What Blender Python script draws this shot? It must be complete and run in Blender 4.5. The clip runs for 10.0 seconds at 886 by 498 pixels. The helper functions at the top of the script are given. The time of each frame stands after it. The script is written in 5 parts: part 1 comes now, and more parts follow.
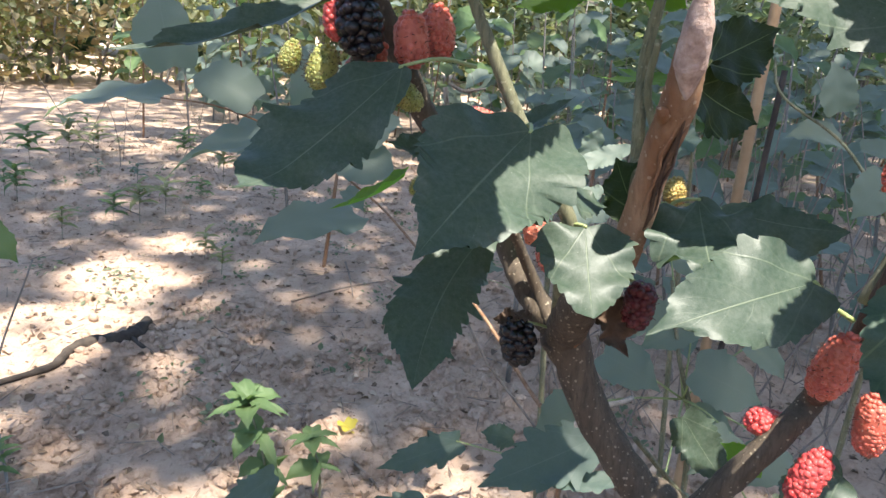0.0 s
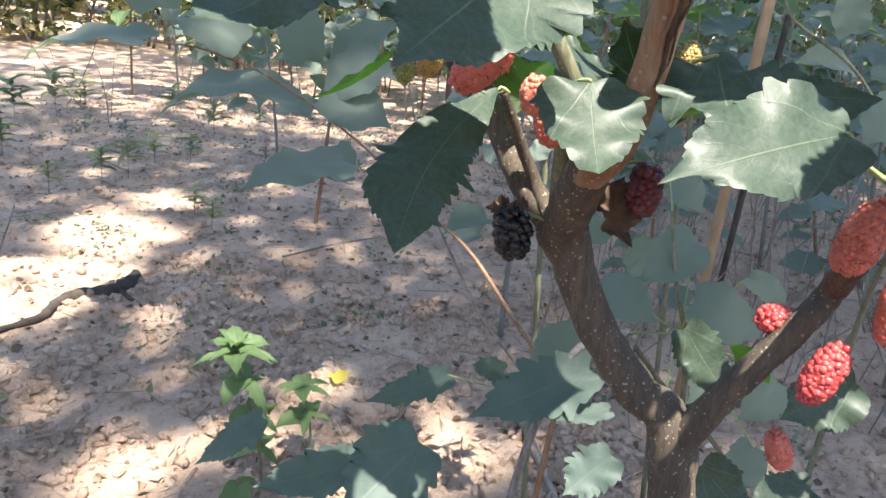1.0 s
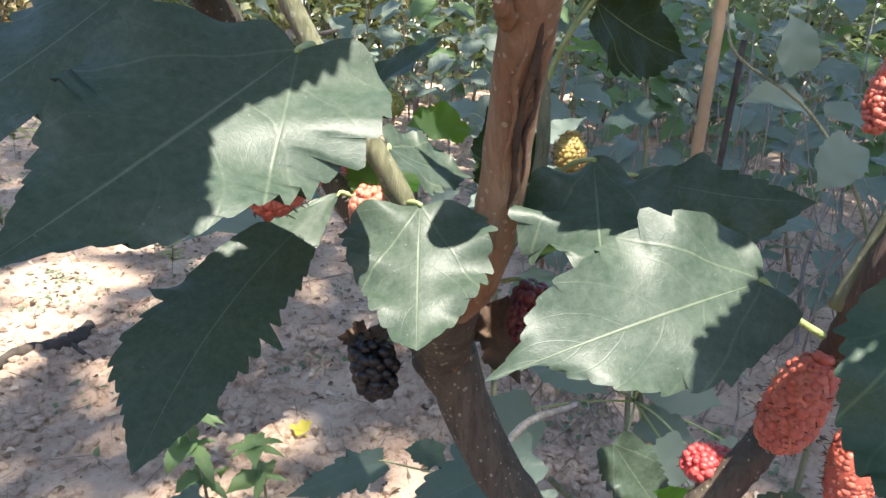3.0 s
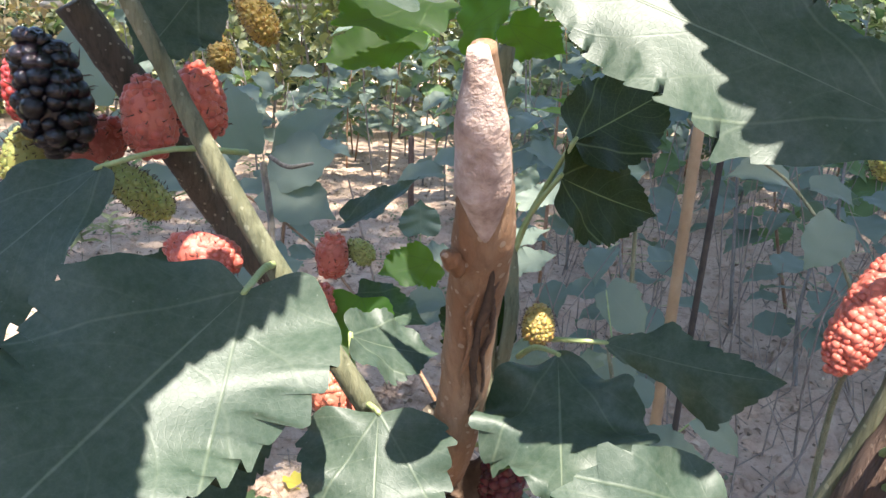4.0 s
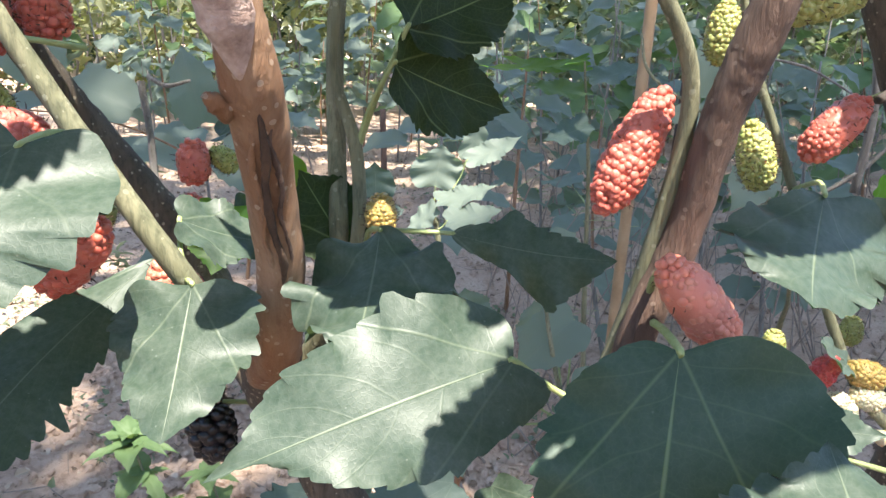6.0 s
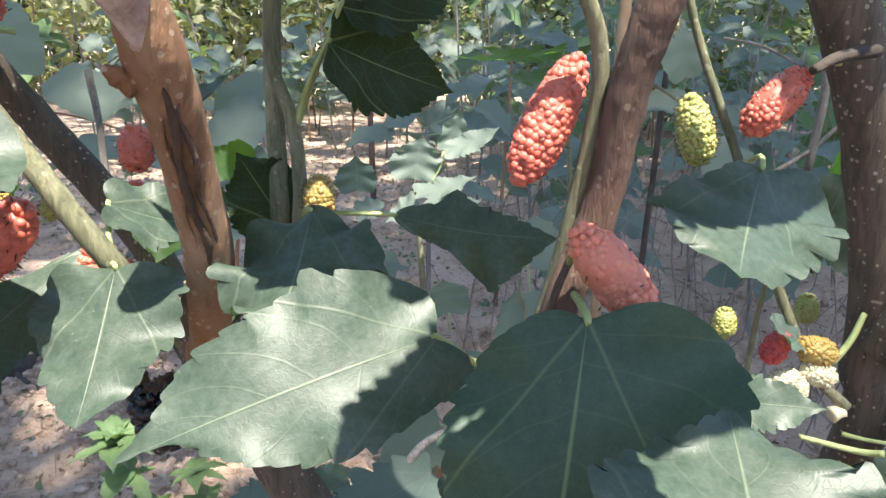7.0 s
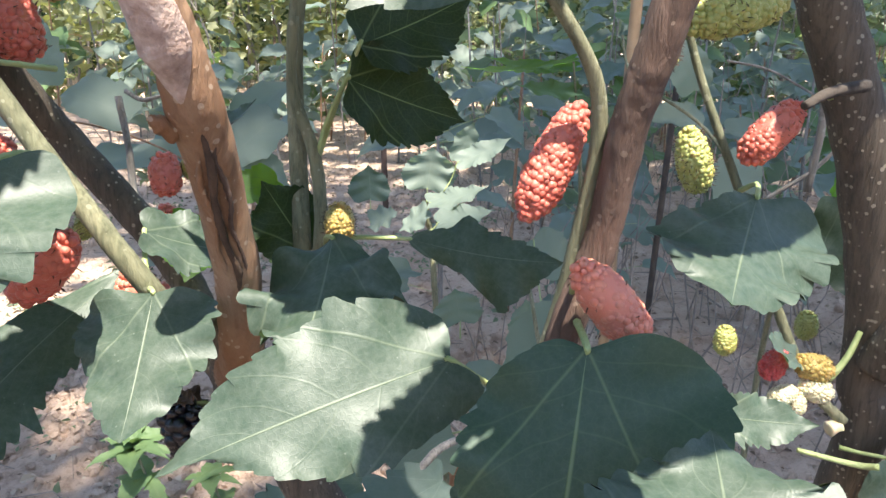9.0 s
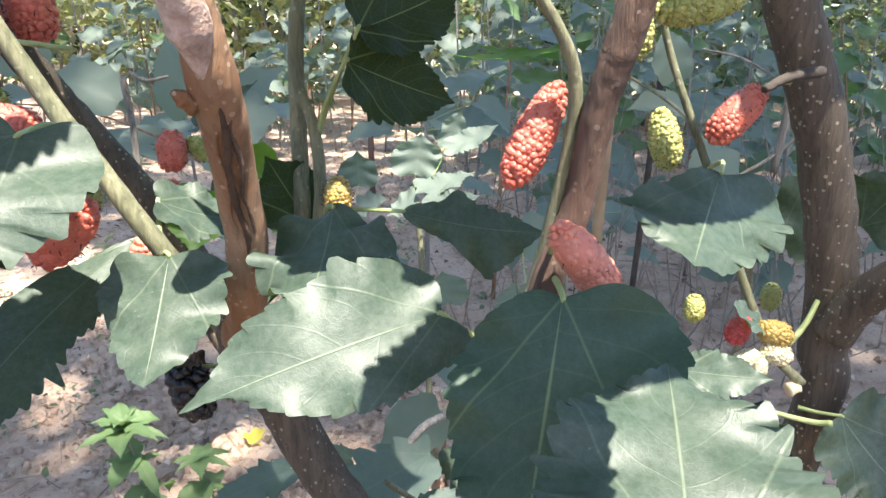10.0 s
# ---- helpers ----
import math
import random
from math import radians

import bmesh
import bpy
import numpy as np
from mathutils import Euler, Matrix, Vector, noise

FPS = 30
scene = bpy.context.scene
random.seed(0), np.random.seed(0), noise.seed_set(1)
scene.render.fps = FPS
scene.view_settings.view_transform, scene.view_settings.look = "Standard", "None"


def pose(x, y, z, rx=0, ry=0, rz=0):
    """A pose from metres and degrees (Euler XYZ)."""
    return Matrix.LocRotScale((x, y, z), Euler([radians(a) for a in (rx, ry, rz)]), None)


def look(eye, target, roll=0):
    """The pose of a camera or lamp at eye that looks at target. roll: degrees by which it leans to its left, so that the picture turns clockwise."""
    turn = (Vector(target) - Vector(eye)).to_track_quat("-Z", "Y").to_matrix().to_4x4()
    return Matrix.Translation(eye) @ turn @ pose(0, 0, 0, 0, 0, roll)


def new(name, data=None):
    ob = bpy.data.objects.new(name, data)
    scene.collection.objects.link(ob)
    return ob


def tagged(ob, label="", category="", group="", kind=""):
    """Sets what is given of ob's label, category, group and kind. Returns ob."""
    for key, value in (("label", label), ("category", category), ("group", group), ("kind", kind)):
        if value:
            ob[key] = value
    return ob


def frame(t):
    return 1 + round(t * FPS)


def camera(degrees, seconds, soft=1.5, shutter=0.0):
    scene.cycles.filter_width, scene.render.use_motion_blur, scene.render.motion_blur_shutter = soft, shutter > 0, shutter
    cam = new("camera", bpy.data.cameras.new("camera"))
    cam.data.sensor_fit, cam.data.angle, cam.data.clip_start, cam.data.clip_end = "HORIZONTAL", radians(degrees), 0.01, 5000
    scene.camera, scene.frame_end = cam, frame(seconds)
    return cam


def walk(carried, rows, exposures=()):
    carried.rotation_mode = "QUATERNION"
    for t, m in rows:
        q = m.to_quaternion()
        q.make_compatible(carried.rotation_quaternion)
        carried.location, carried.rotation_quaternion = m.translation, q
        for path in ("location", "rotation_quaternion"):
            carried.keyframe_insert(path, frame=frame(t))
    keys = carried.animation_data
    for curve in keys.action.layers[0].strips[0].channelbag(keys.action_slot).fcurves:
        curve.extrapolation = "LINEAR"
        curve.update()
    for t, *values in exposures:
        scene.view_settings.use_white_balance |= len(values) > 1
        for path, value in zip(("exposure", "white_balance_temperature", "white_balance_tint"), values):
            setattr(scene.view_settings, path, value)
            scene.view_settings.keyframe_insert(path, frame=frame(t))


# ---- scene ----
cam = camera(66.1, 10.0)
PATH = [
    (0, (0.056, 0.034, 0.67), (-0.024, 1.948, 0.095), 4.4),
    (0.5, (0.059, 0.035, 0.64), (-0.009, 1.923, -0.015), 4.8),
    (1, (0.061, 0.05, 0.624), (0.009, 1.935, -0.045), 5.0),
    (1.5, (0.066, 0.075, 0.616), (0.017, 1.954, -0.067), 4.5),
    (2, (0.071, 0.094, 0.615), (0.0, 1.973, -0.066), 3.7),
    (2.5, (0.083, 0.107, 0.631), (0.01, 1.997, -0.02), 3.7),
    (3, (0.109, 0.129, 0.647), (0.107, 2.036, 0.046), 3.2),
    (3.2, (0.114, 0.134, 0.653), (0.114, 2.047, 0.069), 2.9),
    (4.3, (0.119, 0.147, 0.697), (0.121, 2.082, 0.19), 2.8),
    (4.5, (0.123, 0.143, 0.693), (0.13, 2.075, 0.174), 2.7),
    (5, (0.131, 0.136, 0.677), (0.126, 2.055, 0.113), 2.0),
    (5.5, (0.14, 0.133, 0.67), (0.16, 2.051, 0.102), 1.9),
    (6, (0.163, 0.136, 0.666), (0.219, 2.051, 0.091), 2.1),
    (6.2, (0.173, 0.136, 0.664), (0.248, 2.051, 0.089), 1.8),
    (7.3, (0.18, 0.137, 0.661), (0.258, 2.047, 0.072), 1.2),
    (7.5, (0.177, 0.133, 0.665), (0.257, 2.044, 0.078), 1.2),
    (8, (0.179, 0.128, 0.666), (0.248, 2.041, 0.085), 1.2),
    (8.5, (0.18, 0.126, 0.671), (0.223, 2.047, 0.114), 0.6),
    (9, (0.179, 0.126, 0.671), (0.223, 2.041, 0.096), 1.0),
    (9.5, (0.179, 0.122, 0.669), (0.237, 2.032, 0.078), 1.2),
    (10, (0.177, 0.106, 0.67), (0.261, 2.011, 0.066), 1.6),
]
EXPOSURES = [(0, 2.18, 6500, 10), (1, 2.36, 6500, 10), (2.4, 2.42, 6500, 10), (3, 2.28, 6500, 10), (4.5, 2.5, 6500, 10), (5, 2.58, 6500, 10), (6, 2.5, 6500, 10), (7.5, 2.36, 6500, 10), (8.5, 2.38, 6500, 10), (9.5, 2.5, 6500, 10), (10, 2.58, 6500, 10)]
walk(cam, [(t, look(eye, target, roll)) for t, eye, target, roll in PATH], EXPOSURES)

# ---- light ----
SUN = Vector((0.14, -0.36, 0.92)).normalized()
world = bpy.data.worlds.new("sky")
scene.world = world
world.use_nodes = True
wn = world.node_tree.nodes
sky = wn.new("ShaderNodeTexSky")
sky.sky_type = "NISHITA"
sky.sun_disc = False
sky.sun_elevation = math.asin(SUN.z)
sky.sun_rotation = math.atan2(SUN.x, SUN.y)
wn["Background"].inputs["Strength"].default_value = 0.096
world.node_tree.links.new(sky.outputs[0], wn["Background"].inputs["Color"])
sun_data = bpy.data.lights.new("sun", "SUN")
sun_data.energy = 3.9
sun_data.angle = radians(0.53)
sun_data.color = (1.0, 0.94, 0.84)
sun = new("sun", sun_data)
sun.matrix_world = look(SUN * 20, (0, 0, 0))


# ---- materials ----
def material(name):
    m = bpy.data.materials.new(name)
    m.use_nodes = True
    nt = m.node_tree
    return m, nt, nt.nodes["Principled BSDF"], nt.nodes["Material Output"]


def node(nt, kind, inputs=(), **props):
    n = nt.nodes.new(kind)
    for k, v in props.items():
        if k == "operation":
            n.operation = v
        elif k == "data_type":
            n.data_type = v
        elif k == "blend_type":
            n.blend_type = v
        elif k == "feature":
            n.feature = v
    for key, v in dict(inputs).items():
        if isinstance(v, bpy.types.NodeSocket):
            nt.links.new(v, n.inputs[key])
        else:
            n.inputs[key].default_value = v
    return n


def math_node(nt, op, a, b=0.0):
    return node(nt, "ShaderNodeMath", {0: a, 1: b}, operation=op).outputs[0]


def ramp(nt, fac, stops):
    n = nt.nodes.new("ShaderNodeValToRGB")
    nt.links.new(fac, n.inputs[0])
    els = n.color_ramp.elements
    while len(els) < len(stops):
        els.new(0.5)
    for e, (p, c) in zip(els, stops):
        e.position = p
        e.color = (*c, 1)
    return n.outputs[0]


def mix(nt, fac, a, b):
    n = nt.nodes.new("ShaderNodeMix")
    n.data_type = "RGBA"
    for i, v in ((0, fac), (6, a), (7, b)):
        if isinstance(v, bpy.types.NodeSocket):
            nt.links.new(v, n.inputs[i])
        elif i == 0:
            n.inputs[i].default_value = v
        else:
            n.inputs[i].default_value = (*v, 1)
    return n.outputs[2]


def coords(nt, kind="Object", scale=1.0, stretch=None):
    tc = nt.nodes.new("ShaderNodeTexCoord")
    if stretch is None and scale == 1.0:
        return tc.outputs[kind]
    mp = nt.nodes.new("ShaderNodeMapping")
    mp.inputs["Scale"].default_value = stretch or (scale,) * 3
    nt.links.new(tc.outputs[kind], mp.inputs[0])
    return mp.outputs[0]


def noise_tex(nt, vec, scale, detail=4.0, rough=0.55):
    return node(nt, "ShaderNodeTexNoise", {"Vector": vec, "Scale": scale, "Detail": detail, "Roughness": rough}).outputs[0]


def bump(nt, height, strength, distance, bsdf):
    b = node(nt, "ShaderNodeBump", {"Height": height, "Strength": strength, "Distance": distance})
    nt.links.new(b.outputs[0], bsdf.inputs["Normal"])
    return b


def leaf_material(name, dark, light, vein, glow, through_part=0.3, rough=0.5, dust=0.35, ribs=1.0, gloss=0.22):
    m, nt, bs, out = material(name)
    uv = nt.nodes.new("ShaderNodeUVMap").outputs[0]
    sep = node(nt, "ShaderNodeSeparateXYZ", {0: uv})
    across = math_node(nt, "ABSOLUTE", math_node(nt, "SUBTRACT", sep.outputs[0], 0.5))
    across = math_node(nt, "MULTIPLY", across, 2.0)
    along = sep.outputs[1]
    pos = coords(nt)
    wob = math_node(nt, "MULTIPLY", noise_tex(nt, pos, 60, 2), 0.05)
    phase = math_node(nt, "SUBTRACT", along, math_node(nt, "MULTIPLY", across, 0.30))
    phase = math_node(nt, "MULTIPLY", math_node(nt, "ADD", phase, wob), 7.0)
    tri = math_node(nt, "PINGPONG", phase, 0.5)
    lateral = node(nt, "ShaderNodeMapRange", {0: tri, 1: 0.0, 2: 0.045, 3: 0.22 * ribs, 4: 0.0}).outputs[0]
    midrib = node(nt, "ShaderNodeMapRange", {0: across, 1: 0.006 * ribs, 2: 0.022 * ribs, 3: 0.9, 4: 0.0}).outputs[0]
    net = node(nt, "ShaderNodeTexVoronoi", {"Vector": pos, "Scale": 700.0}, feature="DISTANCE_TO_EDGE").outputs[0]
    fine = node(nt, "ShaderNodeMapRange", {0: net, 1: 0.0, 2: 0.10, 3: 0.10, 4: 0.0}).outputs[0]
    place = node(nt, "ShaderNodeSeparateXYZ", {0: pos})
    aside = math_node(nt, "SUBTRACT", math_node(nt, "ABSOLUTE", place.outputs[0]), math_node(nt, "MULTIPLY", place.outputs[1], 0.62))
    basal = node(nt, "ShaderNodeMapRange", {0: math_node(nt, "ABSOLUTE", aside), 1: 0.0001 * ribs, 2: 0.0006 * ribs, 3: 0.5 * ribs, 4: 0.0}).outputs[0]
    veins = math_node(nt, "MAXIMUM", math_node(nt, "MAXIMUM", math_node(nt, "MAXIMUM", lateral, basal), midrib), fine)
    tone = noise_tex(nt, pos, 90, 6, 0.6)
    base = mix(nt, tone, dark, light)
    info = nt.nodes.new("ShaderNodeObjectInfo").outputs["Random"]
    base = mix(nt, math_node(nt, "MULTIPLY", info, 0.35), base, light)
    base = mix(nt, math_node(nt, "MULTIPLY", veins, 0.55), base, vein)
    specks = node(nt, "ShaderNodeTexVoronoi", {"Vector": pos, "Scale": 260.0}).outputs[0]
    specks = node(nt, "ShaderNodeMapRange", {0: specks, 1: 0.04, 2: 0.10, 3: dust * 0.7, 4: 0.0}).outputs[0]
    haze = node(nt, "ShaderNodeMapRange", {0: noise_tex(nt, pos, 420, 6, 0.7), 1: 0.30, 2: 0.72, 3: dust * 0.08, 4: dust * 0.42}).outputs[0]
    base = mix(nt, math_node(nt, "MAXIMUM", specks, haze), base, (0.34, 0.36, 0.31))
    nt.links.new(base, bs.inputs["Base Color"])
    bs.inputs["Roughness"].default_value = rough
    bs.inputs["Specular IOR Level"].default_value = gloss
    height = math_node(nt, "ADD", math_node(nt, "MULTIPLY", veins, 0.35), math_node(nt, "MULTIPLY", tone, 0.8))
    bump(nt, height, 0.35, 0.0010, bs)
    tl = node(nt, "ShaderNodeBsdfTranslucent", {"Color": mix(nt, math_node(nt, "MULTIPLY", veins, 0.7), glow, [c * 0.45 for c in glow])})
    ms = nt.nodes.new("ShaderNodeMixShader")
    ms.inputs[0].default_value = through_part
    nt.links.new(bs.outputs[0], ms.inputs[1])
    nt.links.new(tl.outputs[0], ms.inputs[2])
    nt.links.new(ms.outputs[0], out.inputs[0])
    return m


def plain_leaf(name, dark, light, glow, through_part=0.3, rough=0.5, scale=3.0):
    m, nt, bs, out = material(name)
    isl = nt.nodes.new("ShaderNodeNewGeometry").outputs["Random Per Island"]
    pos = coords(nt)
    fac = math_node(nt, "ADD", math_node(nt, "MULTIPLY", isl, 0.6), math_node(nt, "MULTIPLY", noise_tex(nt, pos, scale), 0.4))
    base = mix(nt, fac, dark, light)
    nt.links.new(base, bs.inputs["Base Color"])
    bs.inputs["Roughness"].default_value = rough
    bump(nt, noise_tex(nt, pos, 90, 3), 0.3, 0.004, bs)
    tl = node(nt, "ShaderNodeBsdfTranslucent", {"Color": (*glow, 1)})
    ms = nt.nodes.new("ShaderNodeMixShader")
    ms.inputs[0].default_value = through_part
    nt.links.new(bs.outputs[0], ms.inputs[1])
    nt.links.new(tl.outputs[0], ms.inputs[2])
    nt.links.new(ms.outputs[0], out.inputs[0])
    return m


def bark_material(name, dark, light, dot, dot_scale=190.0, dot_part=0.8, streak=40.0, rough=0.75, grainy=0.75):
    m, nt, bs, out = material(name)
    pos = coords(nt)
    lengthwise = coords(nt, "Object", stretch=(1.0, 1.0, 0.14))
    grain = noise_tex(nt, lengthwise, streak * 14, 6, 0.7)
    patch = noise_tex(nt, lengthwise, streak * 3.0, 5)
    base = mix(nt, node(nt, "ShaderNodeMapRange", {0: patch, 1: 0.3, 2: 0.7}).outputs[0], dark, light)
    base = mix(nt, node(nt, "ShaderNodeMapRange", {0: grain, 1: 0.46, 2: 0.66, 3: 0.0, 4: grainy}).outputs[0], base, [c * 0.55 for c in dark])
    v = node(nt, "ShaderNodeTexVoronoi", {"Vector": pos, "Scale": dot_scale})
    size = node(nt, "ShaderNodeMapRange", {0: noise_tex(nt, pos, dot_scale * 0.8, 1), 1: 0.35, 2: 0.7, 3: 0.08, 4: 0.30}).outputs[0]
    dots = math_node(nt, "LESS_THAN", v.outputs[0], size)
    base = mix(nt, math_node(nt, "MULTIPLY", dots, dot_part), base, dot)
    nt.links.new(base, bs.inputs["Base Color"])
    bs.inputs["Roughness"].default_value = rough
    bump(nt, math_node(nt, "ADD", grain, math_node(nt, "MULTIPLY", dots, 0.5)), 0.9, 0.0015, bs)
    return m


def berry_material(name, dark, light, rough, sub):
    m, nt, bs, out = material(name)
    isl = nt.nodes.new("ShaderNodeNewGeometry").outputs["Random Per Island"]
    pos = coords(nt)
    fac = math_node(nt, "ADD", math_node(nt, "MULTIPLY", isl, 0.55), math_node(nt, "MULTIPLY", noise_tex(nt, pos, 90, 3), 0.45))
    base = mix(nt, fac, dark, light)
    nt.links.new(base, bs.inputs["Base Color"])
    bs.inputs["Roughness"].default_value = rough
    bs.inputs["Subsurface Weight"].default_value = sub
    bs.inputs["Subsurface Radius"].default_value = (0.004, 0.0015, 0.001)
    bs.inputs["Subsurface Scale"].default_value = 0.6
    bump(nt, noise_tex(nt, pos, 500, 3), 0.25, 0.0006, bs)
    return m


def mottled(name, stops, scale, rough=0.8, bump_scale=None, strength=0.5, distance=0.003):
    m, nt, bs, out = material(name)
    pos = coords(nt)
    n1 = noise_tex(nt, pos, scale, 6, 0.6)
    nt.links.new(ramp(nt, n1, stops), bs.inputs["Base Color"])
    bs.inputs["Roughness"].default_value = rough
    bump(nt, noise_tex(nt, pos, bump_scale or scale * 4, 5, 0.65), strength, distance, bs)
    return m


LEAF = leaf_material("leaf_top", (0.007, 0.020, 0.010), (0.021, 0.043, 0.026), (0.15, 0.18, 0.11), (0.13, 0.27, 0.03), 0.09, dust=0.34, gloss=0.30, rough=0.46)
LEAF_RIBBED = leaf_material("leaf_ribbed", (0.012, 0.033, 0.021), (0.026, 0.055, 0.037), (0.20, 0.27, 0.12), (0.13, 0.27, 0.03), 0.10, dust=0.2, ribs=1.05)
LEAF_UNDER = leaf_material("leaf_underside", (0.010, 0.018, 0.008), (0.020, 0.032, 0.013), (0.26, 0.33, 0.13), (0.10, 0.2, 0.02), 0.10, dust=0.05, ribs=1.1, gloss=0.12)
LEAF_THIN = leaf_material("leaf_thin", (0.016, 0.036, 0.014), (0.032, 0.064, 0.024), (0.16, 0.22, 0.08), (0.26, 0.55, 0.04), 0.55, dust=0.1)
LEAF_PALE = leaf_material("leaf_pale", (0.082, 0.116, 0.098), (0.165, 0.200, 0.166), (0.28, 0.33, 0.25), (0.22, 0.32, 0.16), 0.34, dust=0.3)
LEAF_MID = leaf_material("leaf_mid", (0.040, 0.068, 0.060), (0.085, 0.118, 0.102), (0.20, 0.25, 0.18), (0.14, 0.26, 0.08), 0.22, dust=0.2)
LEAF_WEED = leaf_material("leaf_weed", (0.060, 0.110, 0.042), (0.115, 0.175, 0.075), (0.22, 0.29, 0.14), (0.22, 0.34, 0.08), 0.3, dust=0.1)
LEAF_YELLOW = leaf_material("leaf_yellow", (0.35, 0.30, 0.04), (0.50, 0.42, 0.07), (0.5, 0.45, 0.15), (0.6, 0.5, 0.05), 0.3, dust=0.1)
LEAF_DEAD = mottled("leaf_dead", [(0.3, (0.035, 0.020, 0.012)), (0.7, (0.13, 0.078, 0.048))], 60, 0.8)
FAR_GREEN = plain_leaf("far_green", (0.08, 0.10, 0.07), (0.19, 0.21, 0.14), (0.24, 0.33, 0.12), 0.38)
FAR_OLIVE = plain_leaf("far_olive", (0.12, 0.14, 0.06), (0.32, 0.31, 0.16), (0.3, 0.35, 0.06), 0.3)
FAR_DRY = plain_leaf("far_dry", (0.20, 0.15, 0.08), (0.42, 0.34, 0.18), (0.4, 0.3, 0.1), 0.25, 0.8)
CROWN = plain_leaf("crown_leaf", (0.03, 0.065, 0.03), (0.06, 0.11, 0.05), (0.10, 0.2, 0.03), 0.12)
BARK = bark_material("bark_brown", (0.062, 0.046, 0.032), (0.125, 0.094, 0.064), (0.40, 0.34, 0.25), 340, 0.6)
BARK_RED = bark_material("bark_red", (0.20, 0.082, 0.030), (0.31, 0.200, 0.125), (0.46, 0.36, 0.27), 300, 0.5, 26, grainy=0.4)
BARK_WARM = bark_material("bark_warm", (0.080, 0.044, 0.030), (0.145, 0.088, 0.063), (0.34, 0.25, 0.19), 300, 0.4)
BARK_GREEN = bark_material("bark_green", (0.11, 0.115, 0.060), (0.25, 0.235, 0.145), (0.36, 0.35, 0.25), 300, 0.45)
BARK_GREY = bark_material("bark_grey", (0.16, 0.14, 0.12), (0.32, 0.285, 0.25), (0.36, 0.33, 0.29), 240, 0.4)
PETIOLE = mottled("petiole_green", [(0.3, (0.22, 0.28, 0.09)), (0.7, (0.38, 0.42, 0.19))], 80, 0.5)
CUT = mottled("cut_wood", [(0.3, (0.22, 0.14, 0.11)), (0.5, (0.42, 0.30, 0.25)), (0.7, (0.56, 0.44, 0.385))], 200, 0.9, 300, 0.8, 0.002)
CRACK = mottled("bark_crack", [(0.3, (0.03, 0.018, 0.011)), (0.7, (0.10, 0.055, 0.032))], 120, 0.95)
BERRY_BLACK = berry_material("berry_black", (0.0015, 0.0010, 0.002), (0.006, 0.003, 0.006), 0.09, 0.0)
BERRY_WINE = berry_material("berry_wine", (0.05, 0.006, 0.010), (0.13, 0.015, 0.020), 0.25, 0.1)
BERRY_RED = berry_material("berry_red", (0.38, 0.035, 0.04), (0.58, 0.09, 0.08), 0.28, 0.3)
BERRY_ORANGE = berry_material("berry_orange", (0.42, 0.075, 0.050), (0.60, 0.165, 0.115), 0.34, 0.25)
BERRY_PINK = berry_material("berry_pink", (0.52, 0.13, 0.085), (0.68, 0.24, 0.16), 0.38, 0.25)
BERRY_GREEN = berry_material("berry_green", (0.24, 0.245, 0.06), (0.38, 0.37, 0.12), 0.4, 0.25)
BERRY_YELLOW = berry_material("berry_yellow", (0.30, 0.19, 0.045), (0.43, 0.30, 0.09), 0.4, 0.25)
# berry yellow made lighter: the sunlit look of the small cluster put into colour
BERRY_PALE = berry_material("berry_pale", (0.55, 0.46, 0.26), (0.74, 0.64, 0.44), 0.4, 0.3)
STYLE = mottled("style_dark", [(0.3, (0.03, 0.015, 0.008)), (0.7, (0.09, 0.04, 0.02))], 200, 0.7)
STAKE = mottled("stake_wood", [(0.3, (0.20, 0.12, 0.06)), (0.7, (0.38, 0.26, 0.15))], 14, 0.8)
POST = mottled("post_wood", [(0.3, (0.26, 0.21, 0.16)), (0.7, (0.45, 0.38, 0.30))], 12, 0.85)
TWIG = mottled("twig_dry", [(0.3, (0.15, 0.11, 0.085)), (0.7, (0.34, 0.27, 0.215))], 30, 0.85)
LOG = mottled("log_dark", [(0.3, (0.022, 0.016, 0.012)), (0.7, (0.075, 0.057, 0.043))], 25, 0.9)
PAPER = mottled("pale_scrap", [(0.3, (0.40, 0.38, 0.37)), (0.7, (0.60, 0.58, 0.56))], 30, 0.7)


def soil_material():
    m, nt, bs, out = material("soil")
    pos = coords(nt)
    big = noise_tex(nt, pos, 2.8, 6, 0.65)
    mid = noise_tex(nt, pos, 7, 8, 0.72)
    small = noise_tex(nt, pos, 58, 6, 0.7)
    base = ramp(nt, mid, [(0.31, (0.22, 0.144, 0.100)), (0.45, (0.52, 0.375, 0.280)), (0.66, (0.59, 0.450, 0.345))])
    base = mix(nt, node(nt, "ShaderNodeMapRange", {0: big, 1: 0.4, 2: 0.65, 3: 0.0, 4: 0.5}).outputs[0], base, (0.38, 0.255, 0.180))
    base = mix(nt, node(nt, "ShaderNodeMapRange", {0: small, 1: 0.54, 2: 0.70, 3: 0.0, 4: 0.7}).outputs[0], base, (0.18, 0.122, 0.088))
    bits = node(nt, "ShaderNodeTexVoronoi", {"Vector": pos, "Scale": 55.0}).outputs[0]
    bits = node(nt, "ShaderNodeMapRange", {0: bits, 1: 0.10, 2: 0.18, 3: 0.55, 4: 0.0}).outputs[0]
    base = mix(nt, bits, base, (0.56, 0.44, 0.36))
    nt.links.new(base, bs.inputs["Base Color"])
    bs.inputs["Roughness"].default_value = 0.95
    bs.inputs["Specular IOR Level"].default_value = 0.2
    bump(nt, math_node(nt, "ADD", mid, math_node(nt, "MULTIPLY", small, 0.5)), 1.0, 0.03, bs)
    return m


